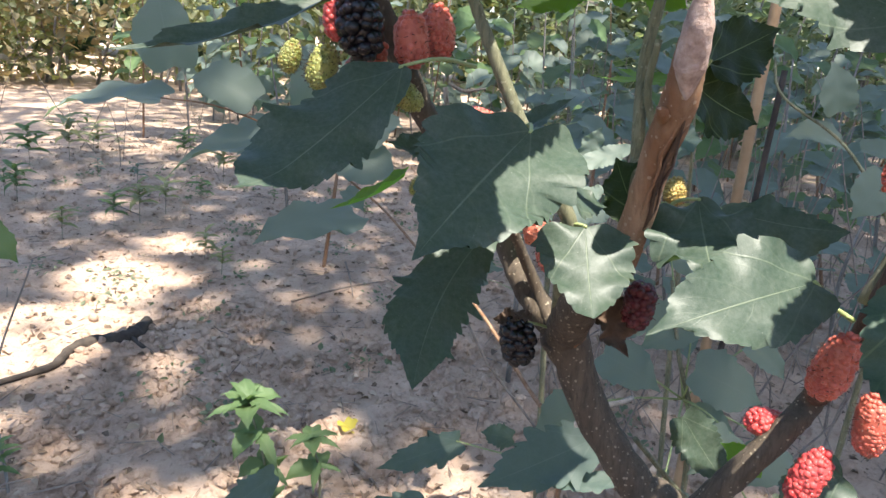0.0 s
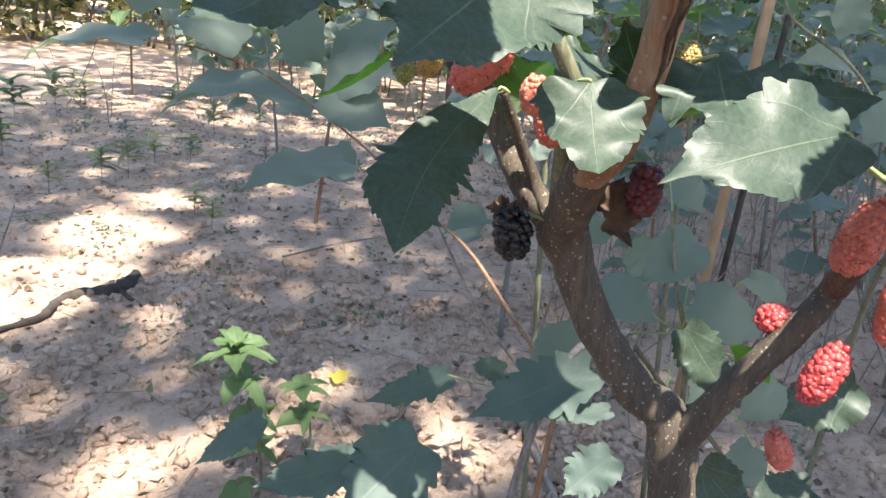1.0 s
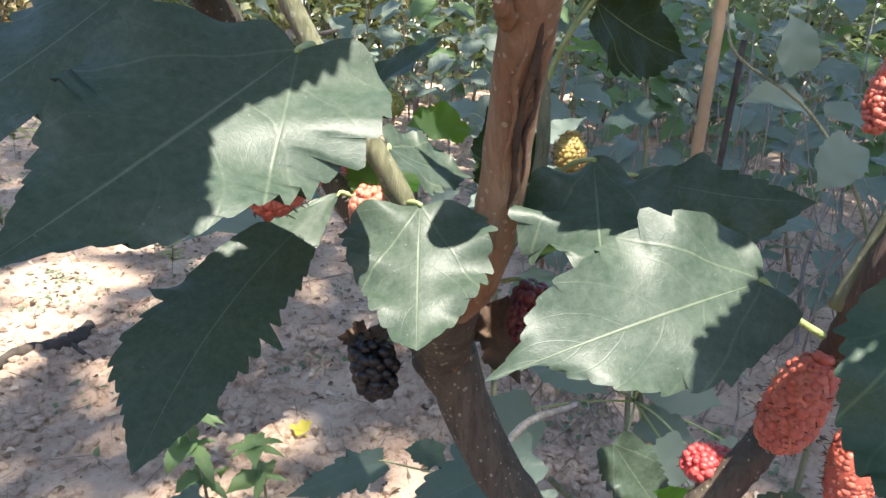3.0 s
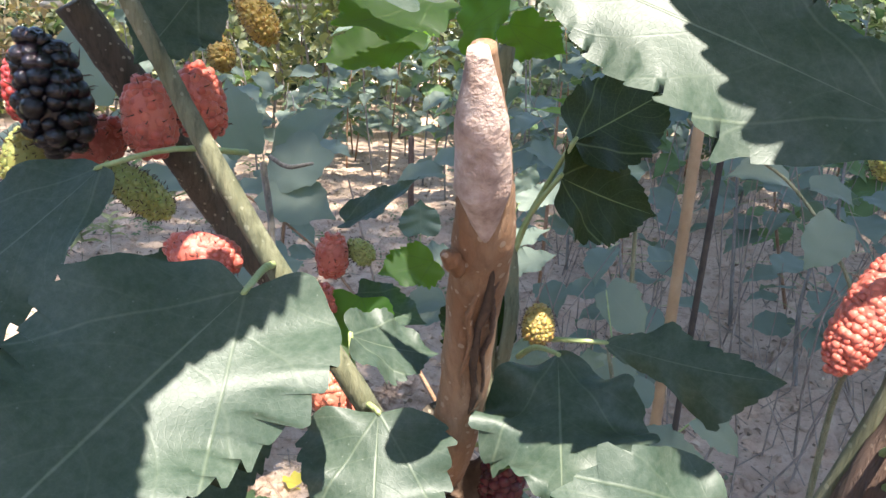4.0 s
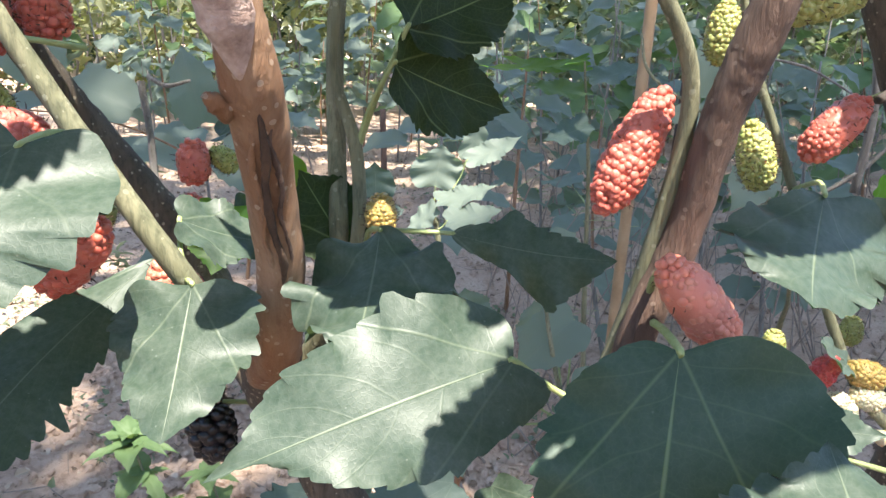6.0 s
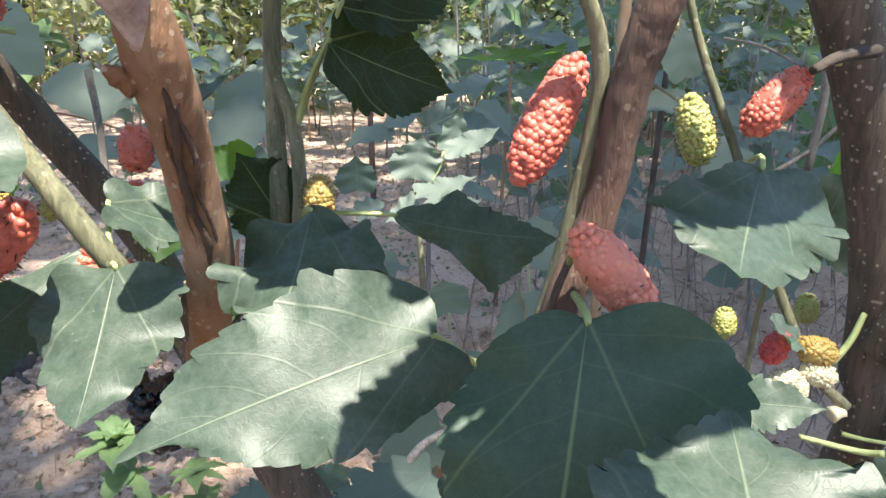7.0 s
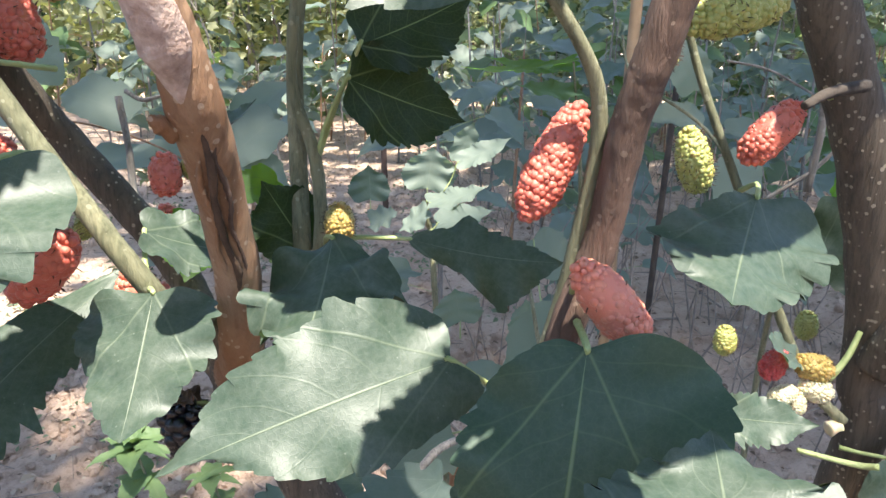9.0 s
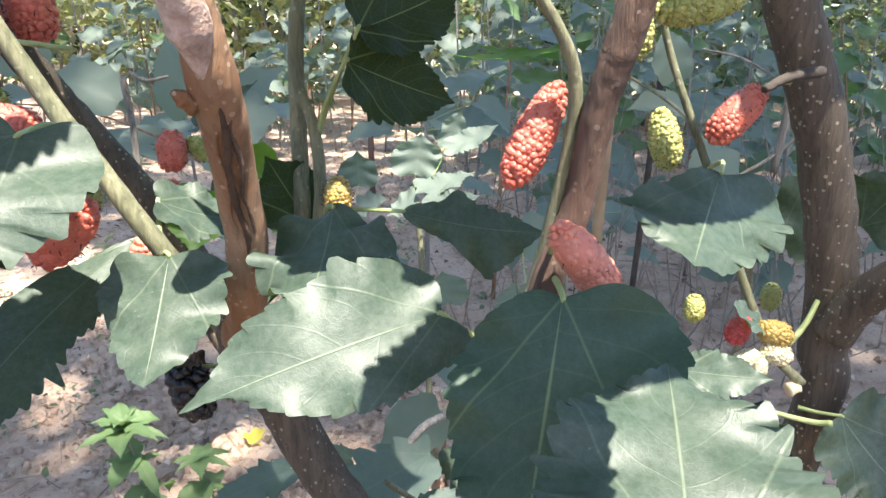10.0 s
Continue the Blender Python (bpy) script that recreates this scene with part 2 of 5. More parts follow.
SOIL = soil_material()


# ---- builders ----
def V(p):
    return Vector(p)


def thing(name, at, label, category, group="", kind=""):
    ob = new(name)
    ob.location = at
    ob.empty_display_size = 0.05
    return tagged(ob, label, category, group, kind)


def part(name, mesh, mat, parent, label="", world=None):
    """One mesh under a thing or under a part. The mesh is given in world metres, or in its own frame with world as its place."""
    if isinstance(mesh, bmesh.types.BMesh):
        data = bpy.data.meshes.new(name)
        mesh.to_mesh(data)
        mesh.free()
        mesh = data
    if not mesh.materials:
        mesh.materials.append(mat)
    ob = new(name, mesh)
    if parent is not None:
        ob.parent = parent
        if parent.type == "EMPTY":
            ob.matrix_parent_inverse = Matrix.Translation(parent.location).inverted()
    if world is not None:
        ob.matrix_basis = world
    return tagged(ob, label)


def smooth(data):
    data.shade_smooth()
    return data


def spline(points, radii, steps=8):
    """A Catmull-Rom line through points, with radii, as dense rows."""
    pts = [V(p) for p in points]
    if isinstance(radii, (int, float)):
        radii = [radii] * len(pts)
    ext = [pts[0] * 2 - pts[1], *pts, pts[-1] * 2 - pts[-2]]
    rr = [radii[0], *radii, radii[-1]]
    rows = []
    for i in range(1, len(ext) - 2):
        for k in range(steps + (i == len(ext) - 3)):
            u = k / steps
            a, b, c, d = ext[i - 1:i + 3]
            p = 0.5 * ((2 * b) + (c - a) * u + (2 * a - 5 * b + 4 * c - d) * u * u + (3 * b - a - 3 * c + d) * u ** 3)
            rows.append((p, rr[i] * (1 - u) + rr[i + 1] * u))
    return rows


def tube(points, radii, sides=10, steps=8, rough=0.0, seed=0, knots=(), ridge=0.0, groove=None):
    """A round, slightly uneven branch through points, closed at its ends."""
    rows = spline(points, radii, steps)
    verts, faces = [], []
    side = Vector((1, 0.3, 0.1))
    for i, (p, r) in enumerate(rows):
        ahead = (rows[min(i + 1, len(rows) - 1)][0] - rows[max(i - 1, 0)][0]).normalized()
        side = (side - ahead * side.dot(ahead)).normalized()
        up = ahead.cross(side)
        for kp, kr in knots:
            dist = (p - V(kp)).length
            r *= 1 + kr * math.exp(-(dist / (r * 1.2)) ** 2)
        for k in range(sides):
            a = 2 * math.pi * k / sides
            w = side * math.cos(a) + up * math.sin(a)
            q = 1 + rough * noise.noise((p + w * r) * (0.9 / max(r, 0.0005)) + Vector((seed, 0, 0)))
            if ridge:
                q += ridge * noise.noise(Vector((w.x * 2.6, w.y * 2.6, w.z * 2.6 + i * 0.07 + seed)))
            if groove is not None:
                q -= 0.16 * math.exp(-(w.angle(groove) / 0.16) ** 2) * math.sin(math.pi * min(max((i / len(rows) - 0.25) / 0.5, 0), 1))
            verts.append(p + w * r * q)
        if i:
            for k in range(sides):
                a, b = (i - 1) * sides + k, (i - 1) * sides + (k + 1) % sides
                faces.append((a, b, b + sides, a + sides))
    n = len(verts)
    verts += [rows[0][0], rows[-1][0]]
    for k in range(sides):
        faces.append((n, (k + 1) % sides, k))
        faces.append((n + 1, n - sides + k, n - sides + (k + 1) % sides))
    data = bpy.data.meshes.new("branch")
    data.from_pydata(verts, [], faces)
    return smooth(data)


def half_width(s, full=0.34, tail=0.75):
    peak = full / (full + tail)
    w = s ** full * (1 - s) ** tail / (peak ** full * (1 - peak) ** tail)
    t = min(max((s - 0.66) / 0.26, 0), 1)
    return w * (1 - 0.58 * t * t * (3 - 2 * t))


def rim_line(points, count):
    """A smooth rim from the leaf's base to its tip through (along, aside) points, resampled to even steps."""
    rows = [p for p, r in spline([(a, b, 0) for a, b in points], 1.0, 10)]
    run = [0.0]
    for a, b in zip(rows, rows[1:]):
        run.append(run[-1] + math.hypot(b.x - a.x, (b.y - a.y) * 0.4))
    at = np.linspace(0, run[-1], count)
    return np.interp(at, run, [p.x for p in rows]), np.interp(at, run, [p.y for p in rows])


TOOTH = (0.0, 0.36, 0.70, 1.0, 0.85)


def leaf_mesh(length, width, seed=0, teeth=17, fold=0.12, arch=0.06, ripple=0.05, lobe=0.10, curl=0.0, uneven=0.06, cols=5, bow=0.0, bend=0.0, full=0.34, jag=0.8, tail=0.75, lrim=(), rrim=(), droop=0.0, steps=5):
    """A toothed, heart-based mulberry leaf: base at the origin, tip along y, upper side along z. lrim and rrim: its rim on either side, as
    (along, aside) in parts of its length and half its width."""
    rng = random.Random(seed)
    n = teeth * steps
    ph = [rng.uniform(0, 6.28) for _ in range(6)]
    rims = []
    for k, given in enumerate((lrim, rrim)):
        if given:
            pts = [(0.0, 0.0), *given, (1.0, (-bend if k == 0 else bend))]
        else:
            pts = [(0.0, 0.0)]
            for q in (0.03, 0.1, 0.2, 0.32, 0.45, 0.58, 0.7, 0.8, 0.9):
                w = half_width(q, full, tail) * (1 + uneven * math.sin(5.5 * q + ph[k]) + uneven * 0.5 * math.sin(12 * q + ph[k + 2]))
                pts.append((q - lobe * (1 - q) ** 5 + 0.05 * q * (1 - q), w))
            pts.append((1.0, 0.0))
        a, b = rim_line(pts, n + 1)
        out_a, out_b = np.gradient(b) * -1.0, np.gradient(a)
        size = np.hypot(out_a * length, out_b * width / 2) + 1e-9
        bite = [rng.uniform(0.45, 1.5) for _ in range(teeth + 1)]
        plain_a, plain_b = a.copy(), b.copy()
        for r in range(1, n):
            big = 0.062 * jag * bite[r // steps] * TOOTH[r % steps * 5 // steps] * min(1.0, 3.2 * (1 - r / n), 8 * r / n)
            a[r] += big * (0.35 + out_a[r] * width / 2 / size[r]) * 0.8
            b[r] += big * length / (width / 2) * out_b[r] * width / 2 / size[r]
        rims.append((a, b, plain_a, plain_b))
    verts, faces, uvs = [], [], []
    vs = [k / cols for k in range(-cols, cols + 1)]
    for i in range(n + 1):
        mid_a = i / n
        mid_b = bend * mid_a ** 2 + bow * 4 * mid_a * (1 - mid_a)
        for v in vs:
            k = 1 if v >= 0 else 0
            av = abs(v)
            ra, rb = rims[k][2][i], rims[k][3][i] * (1 if k else -1)
            w = abs(rb - mid_b)
            if av == 1:
                ra, rb = rims[k][0][i], rims[k][1][i] * (1 if k else -1)
            else:
                av *= 0.97
            y = mid_a + (ra - mid_a) * av
            x = mid_b + (rb - mid_b) * av
            z = fold * av * w * 0.5 * width / length - arch * 4 * (y * (1 - y))
            z += ripple * av ** 2 * width / length * math.sin(6.28 * (mid_a * 3.6) + ph[4 + k]) * (0.3 + w)
            z += curl * max(0, y - 0.7) ** 2 * 8 - droop * av ** 2 * w
            z += 0.006 * av * math.sin(6.28 * 7 * (mid_a - 0.3 * av)) * w
            verts.append((x * width / 2, y * length, z * length))
            uvs.append((0.5 + v / 2, mid_a))
    m = len(vs)
    for i in range(n):
        for k in range(m - 1):
            a = i * m + k
            faces.append((a, a + 1, a + 1 + m, a + m))
    data = bpy.data.meshes.new("leaf")
    data.from_pydata(verts, [], faces)
    layer = data.uv_layers.new(name="UVMap")
    for poly in data.polygons:
        for li, vi in zip(poly.loop_indices, poly.vertices):
            layer.data[li].uv = uvs[vi]
    return smooth(data)


def leaf_frame(base, tip, left, right):
    """The place of a leaf from its base, tip and the two points of its rim that are farthest apart, and its length and width."""
    base, tip, left, right = V(base), V(tip), V(left), V(right)
    y = tip - base
    length = y.length
    y.normalize()
    x = right - left
    x = x - y * x.dot(y)
    width = x.length
    x.normalize()
    z = x.cross(y)
    m = Matrix((x, y, z)).transposed().to_4x4()
    return Matrix.Translation(base) @ m, length, width


leaf_count = [0]


def leaf(parent, base, tip, left, right, stalk=None, mat=None, label="", widen=1.0, **shape):
    """A single leaf with its stalk, as a part of a plant."""
    m, length, width = leaf_frame(base, tip, left, right)
    leaf_count[0] += 1
    shape.setdefault("seed", leaf_count[0])
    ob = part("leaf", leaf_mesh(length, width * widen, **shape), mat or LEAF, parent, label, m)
    if stalk is not None:
        inv = m.inverted()
        a, b = inv @ V(stalk), Vector((0, 0, 0))
        mid = (a + b) / 2 + Vector((0, 0, -(a - b).length * 0.10))
        part("petiole", tube([a, mid, b, Vector((0, length * 0.02, 0.0))], [0.0011, 0.0009, 0.0008, 0.0003], 6, 4), PETIOLE, ob)
    return ob


def leaf_at(parent, base, tip, width, face=(0, -0.5, 1), **more):
    """A leaf given by base, tip, width and the way its upper side looks."""
    base, tip = V(base), V(tip)
    x = (tip - base).cross(V(face)).normalized() * (width / 2)
    mid = (base + tip) / 2
    return leaf(parent, base, tip, mid - x, mid + x, **more)


def ball_template(sub=1):
    bm = bmesh.new()
    bmesh.ops.create_icosphere(bm, subdivisions=sub, radius=1.0)
    bm.verts.ensure_lookup_table()
    v = np.array([tuple(q.co) for q in bm.verts])
    f = np.array([[q.index for q in p.verts] for p in bm.faces])
    bm.free()
    return v, f


BALL = ball_template(2)
BALL_LOW = ball_template(1)


def berry_meshes(length, width, seed, hairs=0.5, grain=0.17, swell=0.0, core=0.45):
    """The fruit as a body of many small beads in rings, and its dry styles. The axis runs down z from the stalk at the origin."""
    rng = random.Random(seed)
    bv, bf = BALL
    verts, faces, hv, hf = [], [], [], []
    rings = max(4, round(length / (width * grain * 0.72)))
    n = 0
    for i in range(rings):
        u = (i + 0.5) / rings
        r = width / 2 * (1 - abs(2 * u - 1) ** 2.6) ** 0.5 * (0.93 + 0.07 * math.sin(3 * u + seed))
        bead = width * grain * 0.5 * (0.8 + 0.2 * math.sin(math.pi * u))
        count = max(4, round(2 * math.pi * max(r - bead * 0.4, bead * 0.6) / (bead * 1.85)))
        for k in range(count):
            a = 2 * math.pi * (k + 0.5 * (i % 2) + rng.uniform(-0.3, 0.3)) / count
            rr = max(r - bead * 0.95, 0)
            c = np.array([rr * math.cos(a), rr * math.sin(a), -u * length + rng.uniform(-0.45, 0.45) * bead])
            out = np.array([math.cos(a), math.sin(a), 0.9 * (1 - 2 * u) ** 3])
            out /= np.linalg.norm(out)
            s = bead * rng.uniform(0.85, 1.45)
            pts = bv * s
            pts = pts - np.outer(pts @ out, out) * (0.08 - swell) + c
            verts.append(pts)
            faces.append(bf + n)
            n += len(bv)
            if rng.random() < hairs:
                o = Vector(c + out * s * 1.05)
                d = (Vector(out) + Vector((rng.uniform(-1, 1), rng.uniform(-1, 1), rng.uniform(-1, 1))) * 0.8).normalized()
                t = d.orthogonal().normalized() * bead * 0.028 / grain
                e = o + d * bead * rng.uniform(0.10, 0.24) / grain
                g = e + (d + Vector((rng.uniform(-1, 1), rng.uniform(-1, 1), rng.uniform(-1, 1)))).normalized() * bead * 0.5
                q = len(hv)
                t2 = d.cross(t)
                hv.extend([o + t, o - t * 0.5 + t2, o - t * 0.5 - t2, e + t * 0.6, e - t * 0.3 + t2 * 0.6, e - t * 0.3 - t2 * 0.6, g])
                for j in range(3):
                    j2 = (j + 1) % 3
                    hf.append((q + j, q + j2, q + 3 + j2, q + 3 + j))
                    hf.append((q + 3 + j, q + 3 + j2, q + 6))
    # the core under the beads
    cv, cf = BALL
    flank = np.clip(1 - np.abs(cv[:, 2]) ** 2.6, 0, 1) ** 0.5 / np.maximum(np.hypot(cv[:, 0], cv[:, 1]), 1e-6)
    verts.append(np.stack([cv[:, 0] * flank * width * core, cv[:, 1] * flank * width * core, cv[:, 2] * length * 0.48 - length / 2], 1))
    faces.append(cf + n)
    data = bpy.data.meshes.new("berry")
    data.from_pydata(np.concatenate(verts).tolist(), [], np.concatenate(faces).tolist())
    smooth(data)
    hair = None
    if hv:
        hair = bpy.data.meshes.new("fuzz")
        hair.from_pydata([tuple(p) for p in hv], [], hf)
    return data, hair


BERRIES = {}


def berry(parent, centre, length, width, mat, axis=(0, 0, -1), stalk=None, hairs=0.3, kind=0, label=""):
    """A mulberry hung at its place; axis runs from its stalk end to its tip."""
    key = (kind, round(width / length, 2), hairs, mat.name)
    if key not in BERRIES:
        ripe = {"berry_black": (0.25, 0.2, 0.38), "berry_wine": (0.23, 0.15, 0.40), "berry_red": (0.19, 0.05, 0.43)}
        BERRIES[key] = berry_meshes(1.0, round(width / length, 2), kind + 3, hairs, *ripe.get(mat.name, (0.165, 0.0, 0.45)))
    data, hair = BERRIES[key]
    ax = V(axis).normalized()
    m = Matrix.Translation(V(centre) - ax * length / 2) @ (-ax).to_track_quat("Z", "Y").to_matrix().to_4x4() @ Matrix.Rotation(kind * 1.3, 4, "Z") @ Matrix.Scale(length, 4)
    ob = part("berry", data, mat, parent, label, m)
    if hair:
        part("fuzz", hair, STYLE, ob)
    if stalk is not None:
        inv = m.inverted()
        a = inv @ V(stalk)
        part("stalk", tube([a, a * 0.5 + Vector((0, 0, 0.05)), Vector((0, 0, -0.05))], [0.0010 / length, 0.0009 / length, 0.0011 / length], 6, 4), PETIOLE, ob)
    return ob


# ---- ground ----
LEVEL = -0.38


def ground_height(x, y):
    h = 0.016 * noise.noise((x * 2.2, y * 2.2, 0)) + 0.011 * noise.noise((x * 7, y * 7, 3)) + 0.016 * noise.noise((x * 17, y * 17, 5)) + 0.012 * noise.noise((x * 36, y * 36, 8))
    return LEVEL + h + 0.04 * noise.noise((x * 0.5, y * 0.5, 9))


def build_ground():
    nx, ny = 420, 640
    us = np.linspace(-1, 1, nx)
    xs = 3.2 * us + 400 * us ** 9 + 7 * us ** 3
    vs = np.linspace(-1, 1, ny)
    ys = 1.2 + 5.5 * vs + 11 * np.abs(vs) ** 3 * np.sign(vs) + 700 * vs ** 11
    verts = []
    for y in ys:
        for x in xs:
            far = max(abs(x), abs(y))
            verts.append((x, y, ground_height(x, y) if far < 20 else LEVEL))
    faces = [(j * nx + i, j * nx + i + 1, (j + 1) * nx + i + 1, (j + 1) * nx + i) for j in range(ny - 1) for i in range(nx - 1)]
    data = bpy.data.meshes.new("ground")
    data.from_pydata(verts, [], faces)
    smooth(data)
    data.materials.append(SOIL)
    return tagged(new("ground", data), "dry pinkish garden soil scattered with leaf litter", "ground", kind="structure")


build_ground()


# ---- leaf clouds ----
def leaf_cloud(name, centres, ways, sizes, mat, bend=0.25):
    """Many small folded leaves as one mesh: centres, directions of their tips, and lengths."""
    n = len(centres)
    rng = np.random.default_rng(n)
    c, y = np.asarray(centres, float), np.asarray(ways, float)
    y /= np.linalg.norm(y, axis=1)[:, None]
    r = rng.normal(size=(n, 3)) * 0.5 + np.array([0, 0, 1.0])
    x = np.cross(y, r)
    x /= np.linalg.norm(x, axis=1)[:, None]
    z = np.cross(x, y)
    L = np.asarray(sizes, float)[:, None]
    W = L * rng.uniform(0.55, 0.8, (n, 1))
    shape = [(0, 0, 0), (0.5, 0.30, 1), (-0.5, 0.30, 1), (0, 0.45, 0), (0.36, 0.65, 0.8), (-0.36, 0.65, 0.8), (0, 1.0, -0.6), (0, 0.72, -0.1)]
    v = np.stack([c + x * W * a + y * L * (b - 0.4) + z * L * bend * 0.35 * k for a, b, k in shape], 1).reshape(-1, 3)
    f = [(0, 1, 3), (0, 3, 2), (1, 4, 7, 3), (3, 7, 5, 2), (4, 6, 7), (7, 6, 5)]
    faces = [tuple([q + o for q in p]) for o in range(0, 8 * n, 8) for p in f]
    data = bpy.data.meshes.new(name)
    data.from_pydata(v.tolist(), [], faces)
    data.materials.append(mat)
    return data


# the unseen crown of the trees overhead, with gaps put where the sun should reach the place
GAPS = [((0.16, 0.29, 0.63), 0.14), ((-1.3565, 2.0945, -0.3800), 0.19), ((-1.3958, 2.6363, -0.3800), 0.17), ((-1.4940, 1.8935, -0.3800), 0.2), ((-1.4073, 3.1804, -0.3800), 0.08), ((-0.1175, 1.2974, -0.3800), 0.07), ((0.0722, 1.4435, -0.3800), 0.03), ((-0.3023, 1.6599, -0.3800), 0.03), ((-0.3993, 1.3976, -0.3800), 0.04), ((-0.5975, 1.2325, -0.3800), 0.03), ((1.1983, 2.3529, -0.3800), 0.03), ((-5.2114, 7.9071, -0.3800), 0.15)]


def overhead_crown():
    rng = np.random.default_rng(5)
    n = 98000
    height = rng.uniform(11.0, 15.0, n)
    foot = np.stack([rng.uniform(-8, 8, n), rng.uniform(-2.4, 13, n), np.full(n, LEVEL)], 1)
    pos = foot + np.outer(height / SUN.z, np.array(SUN))
    keep = np.ones(n, bool)
    for p, r in GAPS:
        rel = pos - np.array(p)
        s = np.array(SUN)
        away = np.linalg.norm(rel - np.outer(rel @ s, s), axis=1)
        keep &= away > r + 0.06 + 0.12 * rng.random(n) ** 2
    # gaps by noise, and a crown thinned far back at left to let in sun
    field = np.array([noise.noise((q[0] * 0.9, q[1] * 0.9, 4.0)) for q in foot])
    keep &= field < np.where(foot[:, 0] > 0.3 + 0.12 * foot[:, 1], 0.80, 0.70)
    keep &= (foot[:, 1] < 5.2) | (rng.random(n) < np.where(foot[:, 0] < 0.2 + 0.1 * foot[:, 1], 0.40, 0.9))
    pos = pos[keep]
    k = len(pos)
    ways = rng.normal(size=(k, 3)) * np.array([1, 1, 0.3])
    sizes = rng.uniform(0.10, 0.20, k)
    # extra unseen leaves, added to darken the saplings
    more = np.random.default_rng(6)
    foot = np.stack([more.normal(1.6, 0.9, 5000), more.normal(3.4, 1.0, 5000), np.full(5000, LEVEL)], 1)
    pos = np.concatenate([pos, foot + np.outer(more.uniform(11.0, 15.0, 5000) / SUN.z, np.array(SUN))])
    ways = np.concatenate([ways, more.normal(size=(5000, 3)) * np.array([1, 1, 0.3])])
    sizes = np.concatenate([sizes, more.uniform(0.10, 0.20, 5000)])
    data = leaf_cloud("tree_crown", pos, ways, sizes, CROWN)
    ob = new("tree_crown", data)
    return tagged(ob, "dense green leafy tree crown spreading over the plot", "tree crown", kind="stuff")


overhead_crown()

# ---- the mulberry shrub ----
shrub = thing("mulberry_shrub", (0.20, 0.33, LEVEL), "brown-stemmed mulberry shrub with serrated leaves and ripening berries", "shrub")
JOINT = V((0.1118, 0.3835, 0.5216))
FORK = (0.1840, 0.3655, 0.4110)
part("trunk", tube([(0.205, 0.325, LEVEL - 0.03), (0.20, 0.33, -0.05), (0.197, 0.350, 0.25), FORK, (0.1600, 0.3728, 0.4410), (0.1354, 0.3800, 0.4733), JOINT], [0.019, 0.016, 0.0140, 0.0118, 0.0106, 0.0102, 0.0110], 20, 14, 0.10, 1, [(JOINT, 0.18), (FORK, 0.12)]), BARK, shrub, "grey-brown trunk with pale lenticels")
STUB_LOW = V((0.1252, 0.2850, 0.6575))
STUB_TOP = V((0.1208, 0.2630, 0.6950))
STUB_MID, STUB_FOOT = V((0.1245, 0.3010, 0.6340)), V((0.1238, 0.3140, 0.6050))
seam = Vector((0.30, -0.80, -0.52)).normalized()
stub = part("cut_branch", tube([JOINT, (0.1120, 0.3490, 0.5560), (0.1200, 0.3255, 0.5770), STUB_FOOT, STUB_MID, STUB_LOW, STUB_LOW.lerp(STUB_TOP, 0.5) + Vector((0.001, 0.0025, 0)), STUB_TOP + Vector((0.001, 0.002, 0))], [0.0108, 0.0088, 0.0068, 0.0064, 0.0064, 0.0067, 0.0050, 0.0022], 56, 18, 0.06, 2, ridge=0.06, groove=seam), BARK_RED, shrub, "reddish-brown pruned stub")
part("bark_collar", tube([JOINT.lerp(V(FORK), 0.05), JOINT.lerp(V(FORK), 0.02), JOINT, V(JOINT).lerp(V(STUB_FOOT), 0.10)], [0.0105, 0.0124, 0.0122, 0.0098], 22, 6, 0.22, 27), BARK, shrub)
FOOT_LOW = V((0.1120, 0.3490, 0.5560))
part("branch_base", tube([JOINT.lerp(V(FORK), 0.03), JOINT, FOOT_LOW, FOOT_LOW.lerp(STUB_FOOT, 0.7)], [0.0100, 0.0116, 0.0103, 0.0080], 24, 10, 0.14, 28), BARK, shrub)
toward = Vector((0.0, -0.0035, 0.0008))
part("cut_face", tube([STUB_LOW.lerp(STUB_TOP, -0.04) + toward * 1.9, STUB_LOW.lerp(STUB_TOP, 0.3) + toward, STUB_LOW.lerp(STUB_TOP, 0.65) + toward * 0.9, STUB_TOP.lerp(STUB_LOW, 0.02) + toward * 0.3], [0.0012, 0.0056, 0.0048, 0.0018], 20, 8, 0.07, 3), CUT, stub, "pale dry pruning cut")
part("crack", tube([STUB_LOW.lerp(STUB_FOOT, u) + seam * 0.0054 + Vector((0.0008 * math.sin(u * 9) + 0.0005 * math.sin(u * 23), 0, 0)) for u in (0, 0.14, 0.28, 0.42, 0.56, 0.7, 0.85, 1)], [0.0004, 0.0008, 0.0012, 0.0009, 0.0013, 0.0008, 0.0011, 0.0006], 8, 8, 0.3, 4), CRACK, stub)
along = (STUB_FOOT - STUB_LOW).normalized()
aside = along.cross(seam).normalized()
for side, r, m in ((0.0022, 0.0008, BARK_RED), (-0.0026, 0.0007, BARK_WARM)):
    part("bark_ridge", tube([STUB_LOW.lerp(STUB_FOOT, u) + seam * (0.0053 - abs(side) * 0.22 + 0.0003 * math.sin(u * 31)) + aside * (side + 0.0007 * math.sin(u * 17 + side * 900)) for u in (0.02, 0.12, 0.22, 0.34, 0.46, 0.58, 0.7, 0.82, 0.95)], [0.0004, r, r * 0.7, r * 1.1, r * 0.8, r, r * 0.6, r * 0.9, 0.0004], 8, 8, 0.6, int(side * 10000) + 40), m, stub)
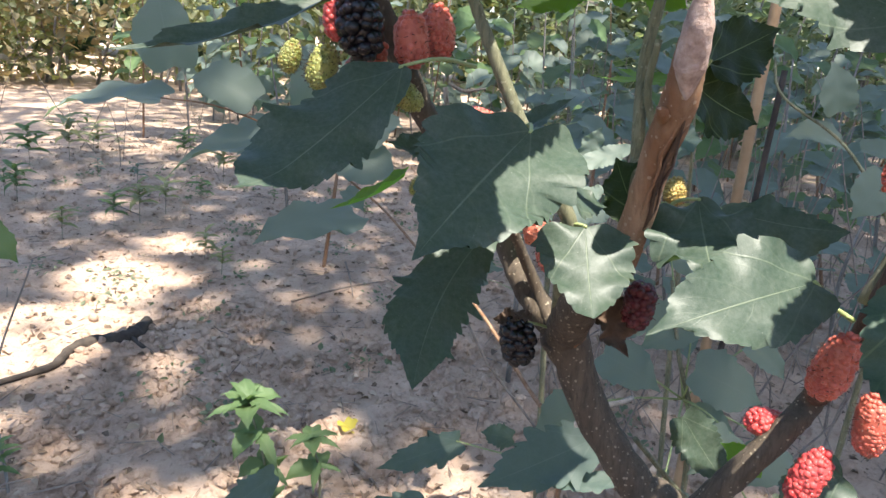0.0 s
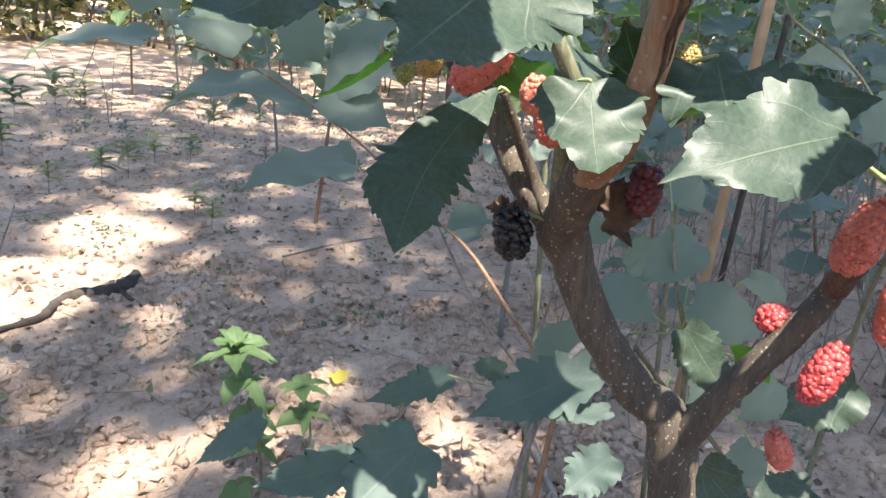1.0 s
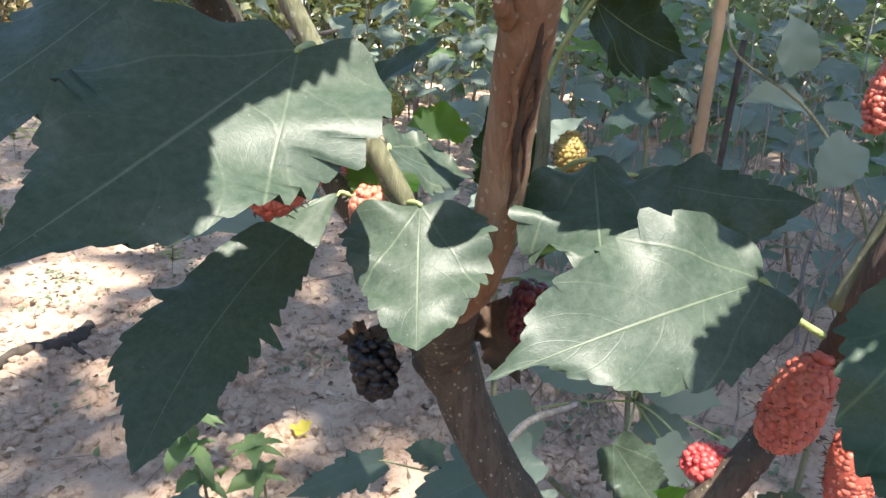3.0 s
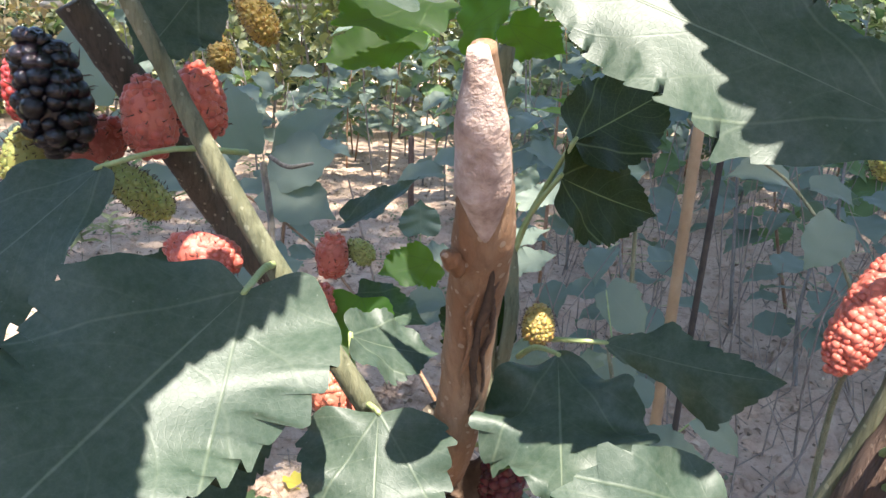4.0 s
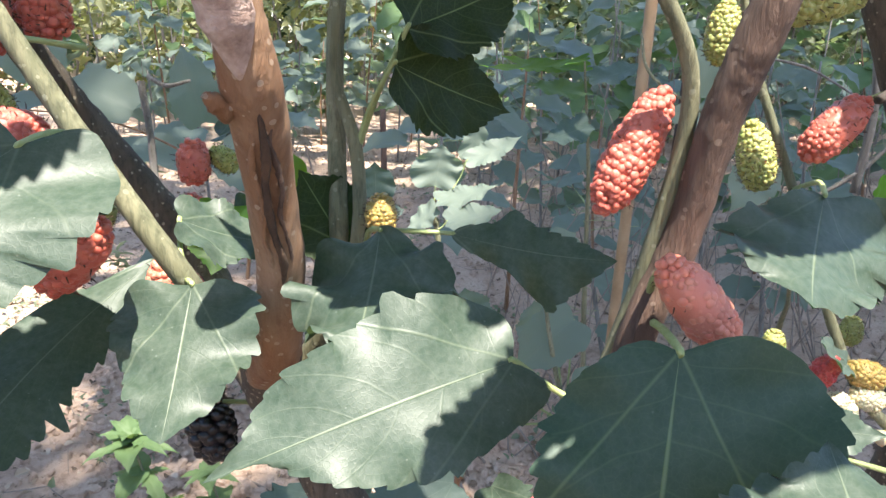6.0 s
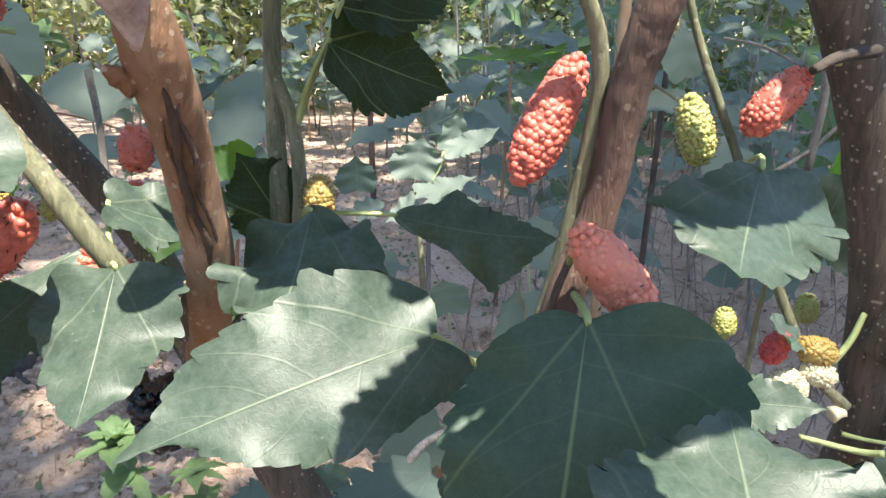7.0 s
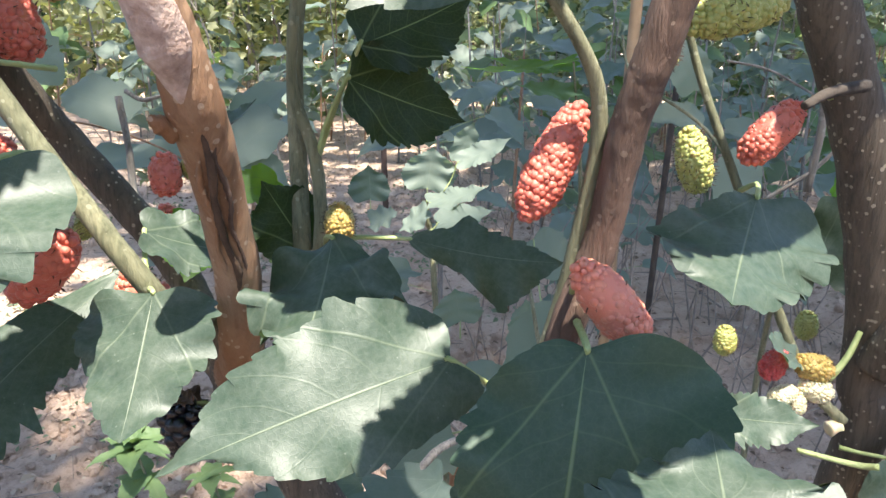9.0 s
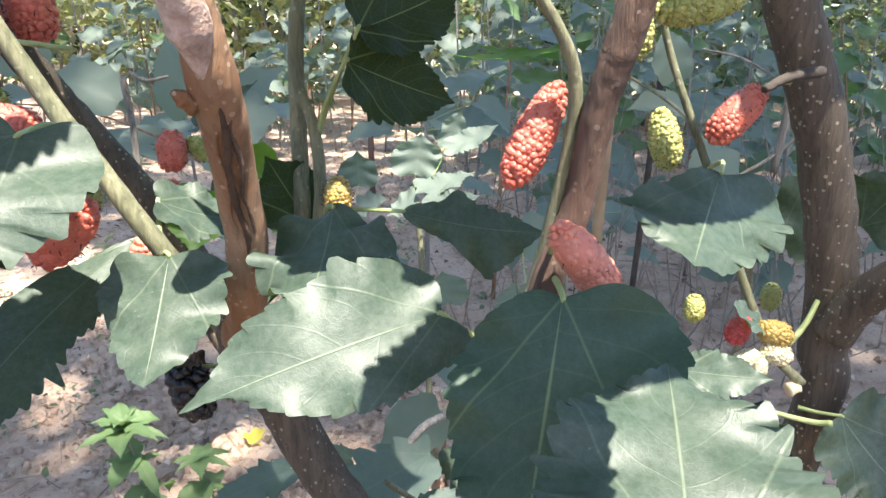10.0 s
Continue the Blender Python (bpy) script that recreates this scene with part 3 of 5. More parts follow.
part("knot", tube([(0.1205, 0.2850, 0.6506), (0.1186, 0.2815, 0.6528), (0.1176, 0.2805, 0.6538), (0.1168, 0.2800, 0.6546)], [0.0030, 0.0022, 0.0014, 0.0008], 14, 5, 0.5, 14), BARK_RED, stub)
part("branch", tube([JOINT + Vector((0.004, 0.001, -0.008)), (0.0990, 0.3870, 0.5330), (0.0860, 0.3960, 0.5480), (0.0690, 0.4120, 0.5760), (0.0286, 0.4190, 0.6250), (0.0166, 0.4100, 0.6480), (0.0047, 0.3990, 0.6740), (-0.0110, 0.3850, 0.7060)], [0.0080, 0.0084, 0.0076, 0.0072, 0.0070, 0.0068, 0.0066, 0.006], 14, 12, 0.10, 5), BARK, shrub)
part("branch", tube([(0.1048, 0.3680, 0.5356), (0.1006, 0.3450, 0.5715), (0.0975, 0.3162, 0.6004), (0.0731, 0.3152, 0.6396), (0.0583, 0.3129, 0.6679), (0.0503, 0.3132, 0.6837), (0.0454, 0.3110, 0.6951), V((0.0454, 0.3110, 0.6951)) * 2.2 - V((0.0583, 0.3129, 0.6679)) * 1.2], [0.004, 0.0036, 0.0033, 0.0030, 0.0026, 0.0023, 0.0022, 0.002], 12, 10, 0.08, 6), BARK_GREEN, shrub, "thin green side shoot")
part("branch", tube([FORK, (0.1985, 0.3500, 0.4580), (0.2195, 0.3440, 0.4980), (0.2329, 0.3480, 0.5175), (0.2305, 0.3150, 0.5710)], [0.0088, 0.0072, 0.0066, 0.0060, 0.0030], 16, 12, 0.10, 7), BARK, shrub)
part("branch", tube([(0.2329, 0.3480, 0.5175), (0.2230, 0.3100, 0.5600), (0.2125, 0.2830, 0.5960), (0.2195, 0.2790, 0.6270), (0.2215, 0.2720, 0.6540), (0.2245, 0.2670, 0.6710), (0.2290, 0.2640, 0.6910)], [0.0062, 0.0052, 0.0044, 0.0042, 0.0041, 0.0044, 0.0042], 16, 12, 0.10, 7), BARK_WARM, shrub)
part("branch", tube([(0.2085, 0.2900, 0.5867), (0.2143, 0.2820, 0.6245), (0.2155, 0.2750, 0.6602), (0.2000, 0.2680, 0.6853)], [0.0022, 0.0020, 0.0017, 0.0014], 10, 10, 0.06, 8), BARK_GREEN, shrub)
part("branch", tube([(0.117, 0.372, 0.545), (0.1292, 0.3620, 0.5713), (0.1334, 0.3624, 0.5960), (0.1310, 0.3768, 0.6635), (0.1347, 0.3800, 0.6986)], [0.004, 0.0036, 0.0034, 0.0030, 0.0028], 12, 10, 0.08, 9), BARK_GREEN, shrub)
part("branch", tube([(0.120, 0.370, 0.545), (0.1389, 0.3620, 0.5954), (0.1395, 0.3640, 0.6304), (0.1320, 0.3660, 0.6556), (0.1337, 0.3660, 0.6793)], [0.003, 0.0025, 0.0024, 0.0019, 0.0016], 10, 8, 0.08, 10), BARK_GREEN, shrub)
part("twig", tube([(0.0719, 0.4000, 0.5896), (0.0429, 0.4400, 0.5965), (0.0364, 0.4520, 0.6227), (0.0321, 0.4570, 0.6450)], [0.0022, 0.0018, 0.0016, 0.0017], 8, 8, 0.15, 11), BARK_GREY, shrub)
part("twig", tube([(0.0346, 0.4600, 0.6473), (0.0441, 0.4550, 0.6438), (0.0567, 0.4500, 0.6466)], [0.0012, 0.0011, 0.0007], 6, 6, 0.2, 12), BARK_GREY, shrub)

part("branch", tube([JOINT + Vector((-0.004, -0.006, -0.006)), (0.1020, 0.3800, 0.5320), (0.0946, 0.3840, 0.5459), (0.0864, 0.3800, 0.5619), (0.0765, 0.3690, 0.5830), (0.0735, 0.3650, 0.5900)], [0.0036, 0.0042, 0.0034, 0.0030, 0.0026, 0.0020], 12, 8, 0.10, 16), BARK, shrub, "thin brown side shoot")

# leaves
HALF_LIT = ((0.0742, 0.2870, 0.6420), (0.0359, 0.2232, 0.6113), (0.0464, 0.2620, 0.6474), (0.0812, 0.2500, 0.6234))
DARK_UPPER = ((0.0202, 0.3350, 0.6597), (-0.0344, 0.2800, 0.6082), (-0.0245, 0.3150, 0.6434), (0.0136, 0.3000, 0.6300))
DARK_LOWER = ((0.0716, 0.3623, 0.5921), (0.0365, 0.2641, 0.5457), (0.0253, 0.2865, 0.5704), (0.0568, 0.2985, 0.5677))
PALE_SMALL = ((0.1020, 0.3069, 0.6030), (0.1032, 0.2735, 0.5760), (0.0839, 0.2928, 0.5991), (0.1199, 0.2913, 0.6018))
PALE_LONG = ((0.1850, 0.2814, 0.5955), (0.1185, 0.2570, 0.5791), (0.1529, 0.2513, 0.5812), (0.1737, 0.2779, 0.6108))
PALE_BACK = ((0.1503, 0.3233, 0.6150), (0.1465, 0.2781, 0.5945), (0.1270, 0.3129, 0.6070), (0.1674, 0.2907, 0.6078))
DARK_WING = ((0.1718, 0.3580, 0.6050), (0.2231, 0.3359, 0.6037), (0.2049, 0.3428, 0.5866), (0.1932, 0.3599, 0.6139))
BROAD = ((0.2115, 0.2518, 0.6126), (0.1991, 0.2180, 0.5613), (0.1885, 0.2460, 0.5957), (0.2356, 0.2320, 0.5965))
HIGH = ((0.1966, 0.2692, 0.6860), (0.1142, 0.3009, 0.7197), (0.1799, 0.2828, 0.6801), (0.1920, 0.3030, 0.7114))
HANGING = ((0.2810, 0.3311, 0.6275), (0.2590, 0.2850, 0.6071), (0.2496, 0.3185, 0.6229), (0.3197, 0.3505, 0.6175))
leaf(shrub, *HALF_LIT, stalk=(0.0731, 0.3152, 0.6396), fold=0.0, arch=-0.03, bend=0.19, teeth=22, jag=0.75, label="half-sunlit dusty leaf",
     lrim=((0.0, 0.45), (0.1, 0.95), (0.24, 1.2), (0.4, 1.17), (0.55, 0.92), (0.74, 0.40), (0.88, 0.02)), rrim=((-0.14, 0.3), (-0.13, 0.72), (-0.04, 1.08), (0.15, 1.18), (0.3, 1.12), (0.46, 1.03), (0.6, 0.86), (0.72, 0.62), (0.87, 0.36)))
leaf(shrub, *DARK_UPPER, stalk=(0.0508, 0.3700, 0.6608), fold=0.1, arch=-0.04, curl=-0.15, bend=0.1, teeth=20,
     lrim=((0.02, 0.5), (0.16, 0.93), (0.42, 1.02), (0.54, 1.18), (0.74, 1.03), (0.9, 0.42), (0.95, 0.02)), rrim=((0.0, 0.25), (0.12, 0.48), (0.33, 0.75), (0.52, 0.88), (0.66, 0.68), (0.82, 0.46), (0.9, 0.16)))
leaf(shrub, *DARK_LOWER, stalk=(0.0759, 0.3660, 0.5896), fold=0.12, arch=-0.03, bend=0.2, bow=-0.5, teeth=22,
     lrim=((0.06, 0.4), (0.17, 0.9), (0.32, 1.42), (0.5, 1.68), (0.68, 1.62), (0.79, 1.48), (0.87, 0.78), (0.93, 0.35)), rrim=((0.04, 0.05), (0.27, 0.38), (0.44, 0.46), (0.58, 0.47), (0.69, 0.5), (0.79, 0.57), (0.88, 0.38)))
leaf(shrub, *PALE_SMALL, stalk=(0.0975, 0.3162, 0.6004), fold=0.08, arch=-0.03, bend=0.04, teeth=13, jag=0.9, label="sunlit pale leaf",
     lrim=((-0.03, 0.5), (-0.02, 0.9), (0.12, 1.1), (0.38, 0.98), (0.58, 0.74), (0.78, 0.46), (0.92, 0.24)), rrim=((-0.02, 0.5), (0.03, 0.88), (0.24, 1.0), (0.53, 0.9), (0.74, 0.6), (0.91, 0.3)))
leaf(shrub, *PALE_LONG, stalk=(0.2059, 0.2880, 0.5795), fold=0.05, arch=-0.05, bend=-0.08, teeth=17, jag=0.85, label="half-sunlit pale leaf",
     lrim=((-0.07, 0.45), (-0.05, 0.8), (0.1, 1.02), (0.3, 1.2), (0.47, 1.12), (0.62, 0.88), (0.72, 0.54), (0.83, 0.12)), rrim=((-0.03, 0.5), (-0.01, 0.9), (0.08, 1.2), (0.24, 1.42), (0.42, 1.37), (0.6, 1.09), (0.75, 0.84), (0.87, 0.26)))
leaf(shrub, *PALE_BACK, stalk=(0.1435, 0.3550, 0.5997), fold=0.1, arch=-0.05, ripple=0.12, teeth=15, jag=1.0,
     lrim=((0.03, 0.4), (0.2, 0.98), (0.38, 1.02), (0.55, 0.92), (0.7, 0.62), (0.84, 0.25)), rrim=((0.05, 0.4), (0.2, 0.8), (0.38, 1.0), (0.6, 1.0), (0.8, 0.7)))
leaf(shrub, *DARK_WING, stalk=(0.1453, 0.3600, 0.6045), fold=0.15, arch=-0.05, bow=-0.1, teeth=13, jag=0.9,
     lrim=((0.05, 0.2), (0.2, 0.42), (0.38, 0.62), (0.54, 1.08), (0.68, 1.22), (0.84, 0.6)), rrim=((0.06, 0.2), (0.23, 0.42), (0.35, 0.76), (0.48, 0.5), (0.62, 0.38), (0.78, 0.26)))
leaf(shrub, *BROAD, stalk=(0.2163, 0.2855, 0.6053), fold=0.1, arch=-0.03, mat=LEAF_RIBBED, teeth=20, jag=0.7,
     lrim=((-0.02, 0.25), (0.04, 0.48), (0.16, 0.78), (0.34, 0.9), (0.55, 0.85), (0.75, 0.6), (0.9, 0.26)), rrim=((-0.07, 0.4), (-0.05, 0.84), (0.05, 1.12), (0.18, 1.17), (0.32, 1.08), (0.5, 0.95), (0.72, 0.66), (0.9, 0.26)))
leaf(shrub, (0.2210, 0.1876, 0.5864), (0.2300, 0.2326, 0.6060), (0.2045, 0.2126, 0.5846), (0.2547, 0.2126, 0.5852), stalk=(0.2330, 0.1976, 0.5564), fold=0.1, arch=-0.03, jag=1.2)
leaf_at(shrub, (0.2650, 0.3040, 0.5668), (0.2972, 0.3040, 0.5635), 0.015, (0.1, -0.8, 0.6), jag=0.8)
leaf(shrub, *HIGH, stalk=(0.2070, 0.2740, 0.6790), fold=0.05, arch=-0.02, teeth=22, lrim=((-0.04, 0.3), (0.05, 0.72), (0.18, 1.0), (0.34, 1.02), (0.52, 0.85), (0.7, 0.5), (0.86, 0.2)), rrim=((-0.04, 0.3), (0.06, 0.6), (0.25, 0.8), (0.5, 0.7), (0.75, 0.4)))
leaf_at(shrub, (0.1557, 0.3596, 0.6704), (0.1956, 0.3880, 0.6894), 0.031, (0.1, -1, 0.3), stalk=(0.1395, 0.3640, 0.6304), fold=0.15, lobe=0.03, mat=LEAF_UNDER)
leaf_at(shrub, (0.1519, 0.3565, 0.6599), (0.1930, 0.3850, 0.6433), 0.032, (0.1, -1, 0.3), stalk=(0.1395, 0.3640, 0.6304), fold=0.15, lobe=0.03, mat=LEAF_UNDER)
leaf(shrub, *HANGING, stalk=(0.2956, 0.3750, 0.6202), fold=0.12, arch=-0.05, bend=-0.12, teeth=16,
     lrim=((0.0, 0.12), (0.18, 0.45), (0.4, 0.76), (0.66, 0.96), (0.76, 0.86), (0.84, 0.5), (0.96, 0.24)), rrim=((-0.12, 0.4), (-0.12, 0.85), (0.02, 1.0), (0.34, 0.85), (0.6, 0.58), (0.8, 0.3)))

leaf_at(shrub, (0.0151, 0.4156, 0.5966), (-0.0327, 0.4348, 0.5686), 0.016, (0, -0.3, 1), mat=LEAF_THIN, fold=0.5)
leaf_at(shrub, (-0.0172, 0.3400, 0.6825), (-0.0911, 0.3000, 0.6586), 0.022, (0, -0.4, 1), fold=0.5)
leaf_at(shrub, (0.0333, 0.3900, 0.6157), (0.0089, 0.3800, 0.6203), 0.018, (0, -0.6, 1), fold=0.4)
leaf_at(shrub, (0.0856, 0.4000, 0.6018), (0.0817, 0.3850, 0.5780), 0.028, (0, -1, 0.3), mat=LEAF_THIN)
leaf_at(shrub, (0.0910, 0.3314, 0.6142), (0.1172, 0.3452, 0.6036), 0.024, (0, -0.6, 1), stalk=(0.0975, 0.3162, 0.6004))
leaf_at(shrub, (0.1353, 0.3650, 0.5979), (0.1209, 0.3600, 0.6249), 0.026, (0.2, -1, 0.3), mat=LEAF_UNDER, stalk=(0.1334, 0.3624, 0.5960))
leaf_at(shrub, (0.0743, 0.4300, 0.6252), (0.1059, 0.4200, 0.6478), 0.016, (0, -0.6, 1), fold=0.4)
leaf_at(shrub, (0.1131, 0.4200, 0.6126), (0.0917, 0.4000, 0.6121), 0.020, (0, -0.8, 0.8), mat=LEAF_THIN)
leaf_at(shrub, (0.0814, 0.4200, 0.5968), (0.1119, 0.4000, 0.5920), 0.018, (0, -0.8, 0.8))
leaf_at(shrub, (0.1101, 0.4000, 0.7156), (0.0780, 0.3700, 0.7026), 0.034, (0, -0.7, 0.8), mat=LEAF_THIN)
leaf_at(shrub, (0.1004, 0.4200, 0.7046), (0.0680, 0.4000, 0.6903), 0.026, (0, -0.7, 0.8), mat=LEAF_THIN)
leaf_at(shrub, (0.1204, 0.4300, 0.7054), (0.1391, 0.4200, 0.7187), 0.034, (0, -0.8, 0.8), mat=LEAF_THIN)
leaf_at(shrub, (0.1400, 0.4500, 0.7102), (0.1642, 0.4400, 0.6985), 0.026, (0, -0.8, 0.8), mat=LEAF_THIN)
leaf_at(shrub, (0.0475, 0.3400, 0.7087), (0.0378, 0.3200, 0.6882), 0.022, (0.3, -0.9, 0.3))
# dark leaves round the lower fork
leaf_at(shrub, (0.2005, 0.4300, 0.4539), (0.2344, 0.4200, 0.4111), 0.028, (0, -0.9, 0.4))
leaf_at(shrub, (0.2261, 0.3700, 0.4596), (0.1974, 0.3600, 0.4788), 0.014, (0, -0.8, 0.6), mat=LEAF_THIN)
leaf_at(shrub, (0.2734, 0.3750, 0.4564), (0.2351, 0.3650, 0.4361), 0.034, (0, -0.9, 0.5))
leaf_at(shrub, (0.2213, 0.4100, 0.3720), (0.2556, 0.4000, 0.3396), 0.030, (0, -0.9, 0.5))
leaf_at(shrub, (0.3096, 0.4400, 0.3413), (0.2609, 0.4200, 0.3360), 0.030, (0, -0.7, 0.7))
part("branch", tube([(0.1644, 0.4000, 0.4525), (0.2003, 0.4200, 0.4088), (0.2298, 0.4200, 0.3820), (0.2673, 0.4200, 0.3318)], [0.0016, 0.0016, 0.0015, 0.0015], 8, 8, 0.1, 15), BARK_GREEN, shrub)
# withered leaves at the joint
leaf_at(shrub, (0.1274, 0.3650, 0.5527), (0.1376, 0.3600, 0.5242), 0.020, (0.3, -1, 0.2), mat=LEAF_DEAD, fold=0.6, ripple=0.2, curl=0.4, label="brown withered leaf")
leaf_at(shrub, (0.0891, 0.3720, 0.5284), (0.0712, 0.3620, 0.5370), 0.014, (0, -0.6, 1), mat=LEAF_DEAD, fold=0.5, ripple=0.2, label="brown withered leaf")

leaf_at(shrub, V((0.0850, 0.3640, 0.5240)) + Vector((-0.003, 0.0, 0.015)), V((0.0850, 0.3640, 0.5240)) + Vector((-0.012, -0.003, 0.010)), 0.008, (-0.5, -0.8, 0.4), mat=LEAF_DEAD, fold=0.5, ripple=0.2, label="brown withered leaf")
leaf_at(shrub, V((0.0850, 0.3640, 0.5240)) + Vector((0.0, -0.002, 0.016)), V((0.0850, 0.3640, 0.5240)) + Vector((0.006, -0.006, 0.015)), 0.006, (0.4, -0.8, 0.6), mat=LEAF_DEAD, fold=0.5, ripple=0.2, label="brown withered leaf")
# berries
berry(shrub, (0.0850, 0.3640, 0.5240), 0.027, 0.021, BERRY_BLACK, (0.15, 0.1, -1), stalk=JOINT, hairs=0.1, label="glossy black ripe berry")
berry(shrub, (0.1411, 0.3532, 0.5540), 0.024, 0.018, BERRY_WINE, (0, 0, -1), stalk=(0.1306, 0.3600, 0.5631), hairs=0.1)
berry(shrub, (0.0627, 0.3234, 0.6049), 0.030, 0.018, BERRY_ORANGE, (-0.6, 0.1, -0.6), kind=1)
berry(shrub, (0.0920, 0.3350, 0.5847), 0.024, 0.015, BERRY_ORANGE, (0.2, 0, -1), kind=1)
berry(shrub, (0.0854, 0.3350, 0.5931), 0.016, 0.015, BERRY_PINK, (0.1, 0.3, -1), kind=1)
berry(shrub, (0.2077, 0.2829, 0.6452), 0.030, 0.0118, BERRY_ORANGE, (-0.45, -0.1, -1), kind=2, hairs=0.1)
berry(shrub, (0.2193, 0.2653, 0.6171), 0.024, 0.0125, BERRY_PINK, (0.7, -0.1, -0.8), stalk=(0.2163, 0.2855, 0.6053), kind=1, hairs=0.1)
berry(shrub, (0.2055, 0.2920, 0.5580), 0.030, 0.0165, BERRY_ORANGE, (-0.3, 0, -1), kind=2)
berry(shrub, (0.2438, 0.3189, 0.5198), 0.032, 0.0165, BERRY_ORANGE, (0.1, 0, -1), kind=1)
berry(shrub, (0.2166, 0.3517, 0.4973), 0.026, 0.0165, BERRY_RED, (-1, 0, 0.1), kind=2)
berry(shrub, (0.2277, 0.3279, 0.4838), 0.032, 0.0175, BERRY_RED, (-0.35, 0, -1), kind=1)
berry(shrub, (0.2495, 0.3843, 0.4059), 0.026, 0.016, BERRY_ORANGE, (0.4, 0, -1), kind=1)
berry(shrub, (0.0196, 0.3686, 0.6707), 0.026, 0.019, BERRY_ORANGE, (0.1, 0, -1), kind=1)
berry(shrub, (0.0301, 0.3855, 0.6753), 0.026, 0.019, BERRY_ORANGE, (0.1, 0, -1), kind=2)
berry(shrub, (-0.0033, 0.3543, 0.6776), 0.036, 0.022, BERRY_BLACK, (0.2, 0, -1), hairs=0.5, kind=1)
berry(shrub, (-0.0033, 0.3773, 0.6574), 0.028, 0.018, BERRY_ORANGE, (-0.6, 0, -0.8), kind=1)
berry(shrub, (0.0162, 0.3649, 0.6472), 0.026, 0.013, BERRY_GREEN, (0.8, 0, -0.6), kind=2, hairs=0.9)
berry(shrub, (0.0543, 0.3169, 0.6408), 0.020, 0.013, BERRY_ORANGE, (1, 0, -0.2), kind=1)
berry(shrub, (0.0750, 0.3940, 0.6201), 0.017, 0.014, BERRY_ORANGE, (0, 0, -1), kind=1)
berry(shrub, (0.0712, 0.4014, 0.5976), 0.017, 0.013, BERRY_ORANGE, (0.1, 0, -1), kind=2)
berry(shrub, (0.1487, 0.3518, 0.6125), 0.013, 0.011, BERRY_YELLOW, (0, 0, -1), kind=2, hairs=0.9)

berry(shrub, (0.0220, 0.4308, 0.5887), 0.013, 0.010, BERRY_GREEN, (-0.5, 0, -1), kind=2, hairs=0.9)
berry(shrub, (0.0405, 0.3600, 0.6025), 0.018, 0.012, BERRY_YELLOW, (-0.5, 0, -1), kind=2, hairs=0.9)
berry(shrub, (-0.0387, 0.3700, 0.6589), 0.016, 0.011, BERRY_GREEN, (-0.3, 0, -1), kind=2, hairs=0.9)
berry(shrub, (-0.0229, 0.3700, 0.6551), 0.022, 0.016, BERRY_GREEN, (-0.3, 0, -1), kind=1, hairs=0.9)
berry(shrub, (-0.0141, 0.3600, 0.6786), 0.022, 0.015, BERRY_RED, (0.1, 0, -1), kind=1)
berry(shrub, (0.0411, 0.4200, 0.7070), 0.024, 0.014, BERRY_YELLOW, (0.6, 0, -1), kind=2, hairs=0.9)
berry(shrub, (0.0267, 0.4200, 0.6923), 0.014, 0.011, BERRY_YELLOW, (0.2, 0, -1), kind=2, hairs=0.9)
berry(shrub, (0.0848, 0.4000, 0.6206), 0.012, 0.010, BERRY_GREEN, (0.8, 0, -0.6), kind=2, hairs=0.9)

# ---- second shrub ----
neighbour = thing("mulberry_shrub", (0.34, 0.45, LEVEL), "upright mulberry stem with speckled bark and berries", "shrub")
part("trunk", tube([(0.34, 0.45, LEVEL - 0.03), (0.342, 0.43, 0.0), (0.345, 0.40, 0.3), (0.3585, 0.3720, 0.5075), (0.3570, 0.3720, 0.5415), (0.3538, 0.3720, 0.5784), (0.3387, 0.3720, 0.6331), (0.3163, 0.3720, 0.6854), (0.3066, 0.3720, 0.7064)], [0.015, 0.013, 0.011, 0.0098, 0.0098, 0.0102, 0.0098, 0.0098, 0.0095], 18, 12, 0.1, 21), BARK, neighbour, "grey-brown trunk with pale lenticels")
part("branch", tube([(0.3546, 0.3640, 0.5536), (0.3571, 0.3560, 0.5711), (0.3609, 0.3450, 0.5849), (0.3713, 0.3300, 0.6067)], [0.0085, 0.0080, 0.0072, 0.006], 14, 10, 0.12, 25), BARK, neighbour)
part("twig", tube([(0.3174, 0.3450, 0.6609), (0.3022, 0.3380, 0.6588), (0.2920, 0.3330, 0.6550)], [0.0022, 0.0018, 0.0014], 8, 6, 0.3, 26), LOG, neighbour)
berry(neighbour, (0.2944, 0.3550, 0.6445), 0.026, 0.0145, BERRY_ORANGE, (-0.7, 0, -0.8), stalk=(0.3069, 0.3450, 0.6570), kind=1)
berry(neighbour, (0.2650, 0.3446, 0.6363), 0.022, 0.012, BERRY_GREEN, (0.3, 0, -1), kind=2, hairs=0.9)
berry(neighbour, (0.2604, 0.3172, 0.6805), 0.028, 0.013, BERRY_GREEN, (-1, 0, -0.2), kind=2, hairs=0.3)
berry(neighbour, (0.2575, 0.3642, 0.6724), 0.020, 0.012, BERRY_GREEN, (0, 0, -1), kind=2, hairs=0.9)
leaf_at(neighbour, (0.3524, 0.4000, 0.6127), (0.3646, 0.3900, 0.5640), 0.030, (-0.3, -1, 0.4))
leaf_at(neighbour, (0.3563, 0.3500, 0.5219), (0.3812, 0.3300, 0.4934), 0.045, (0, -0.8, 0.7), stalk=(0.3435, 0.3600, 0.5201))
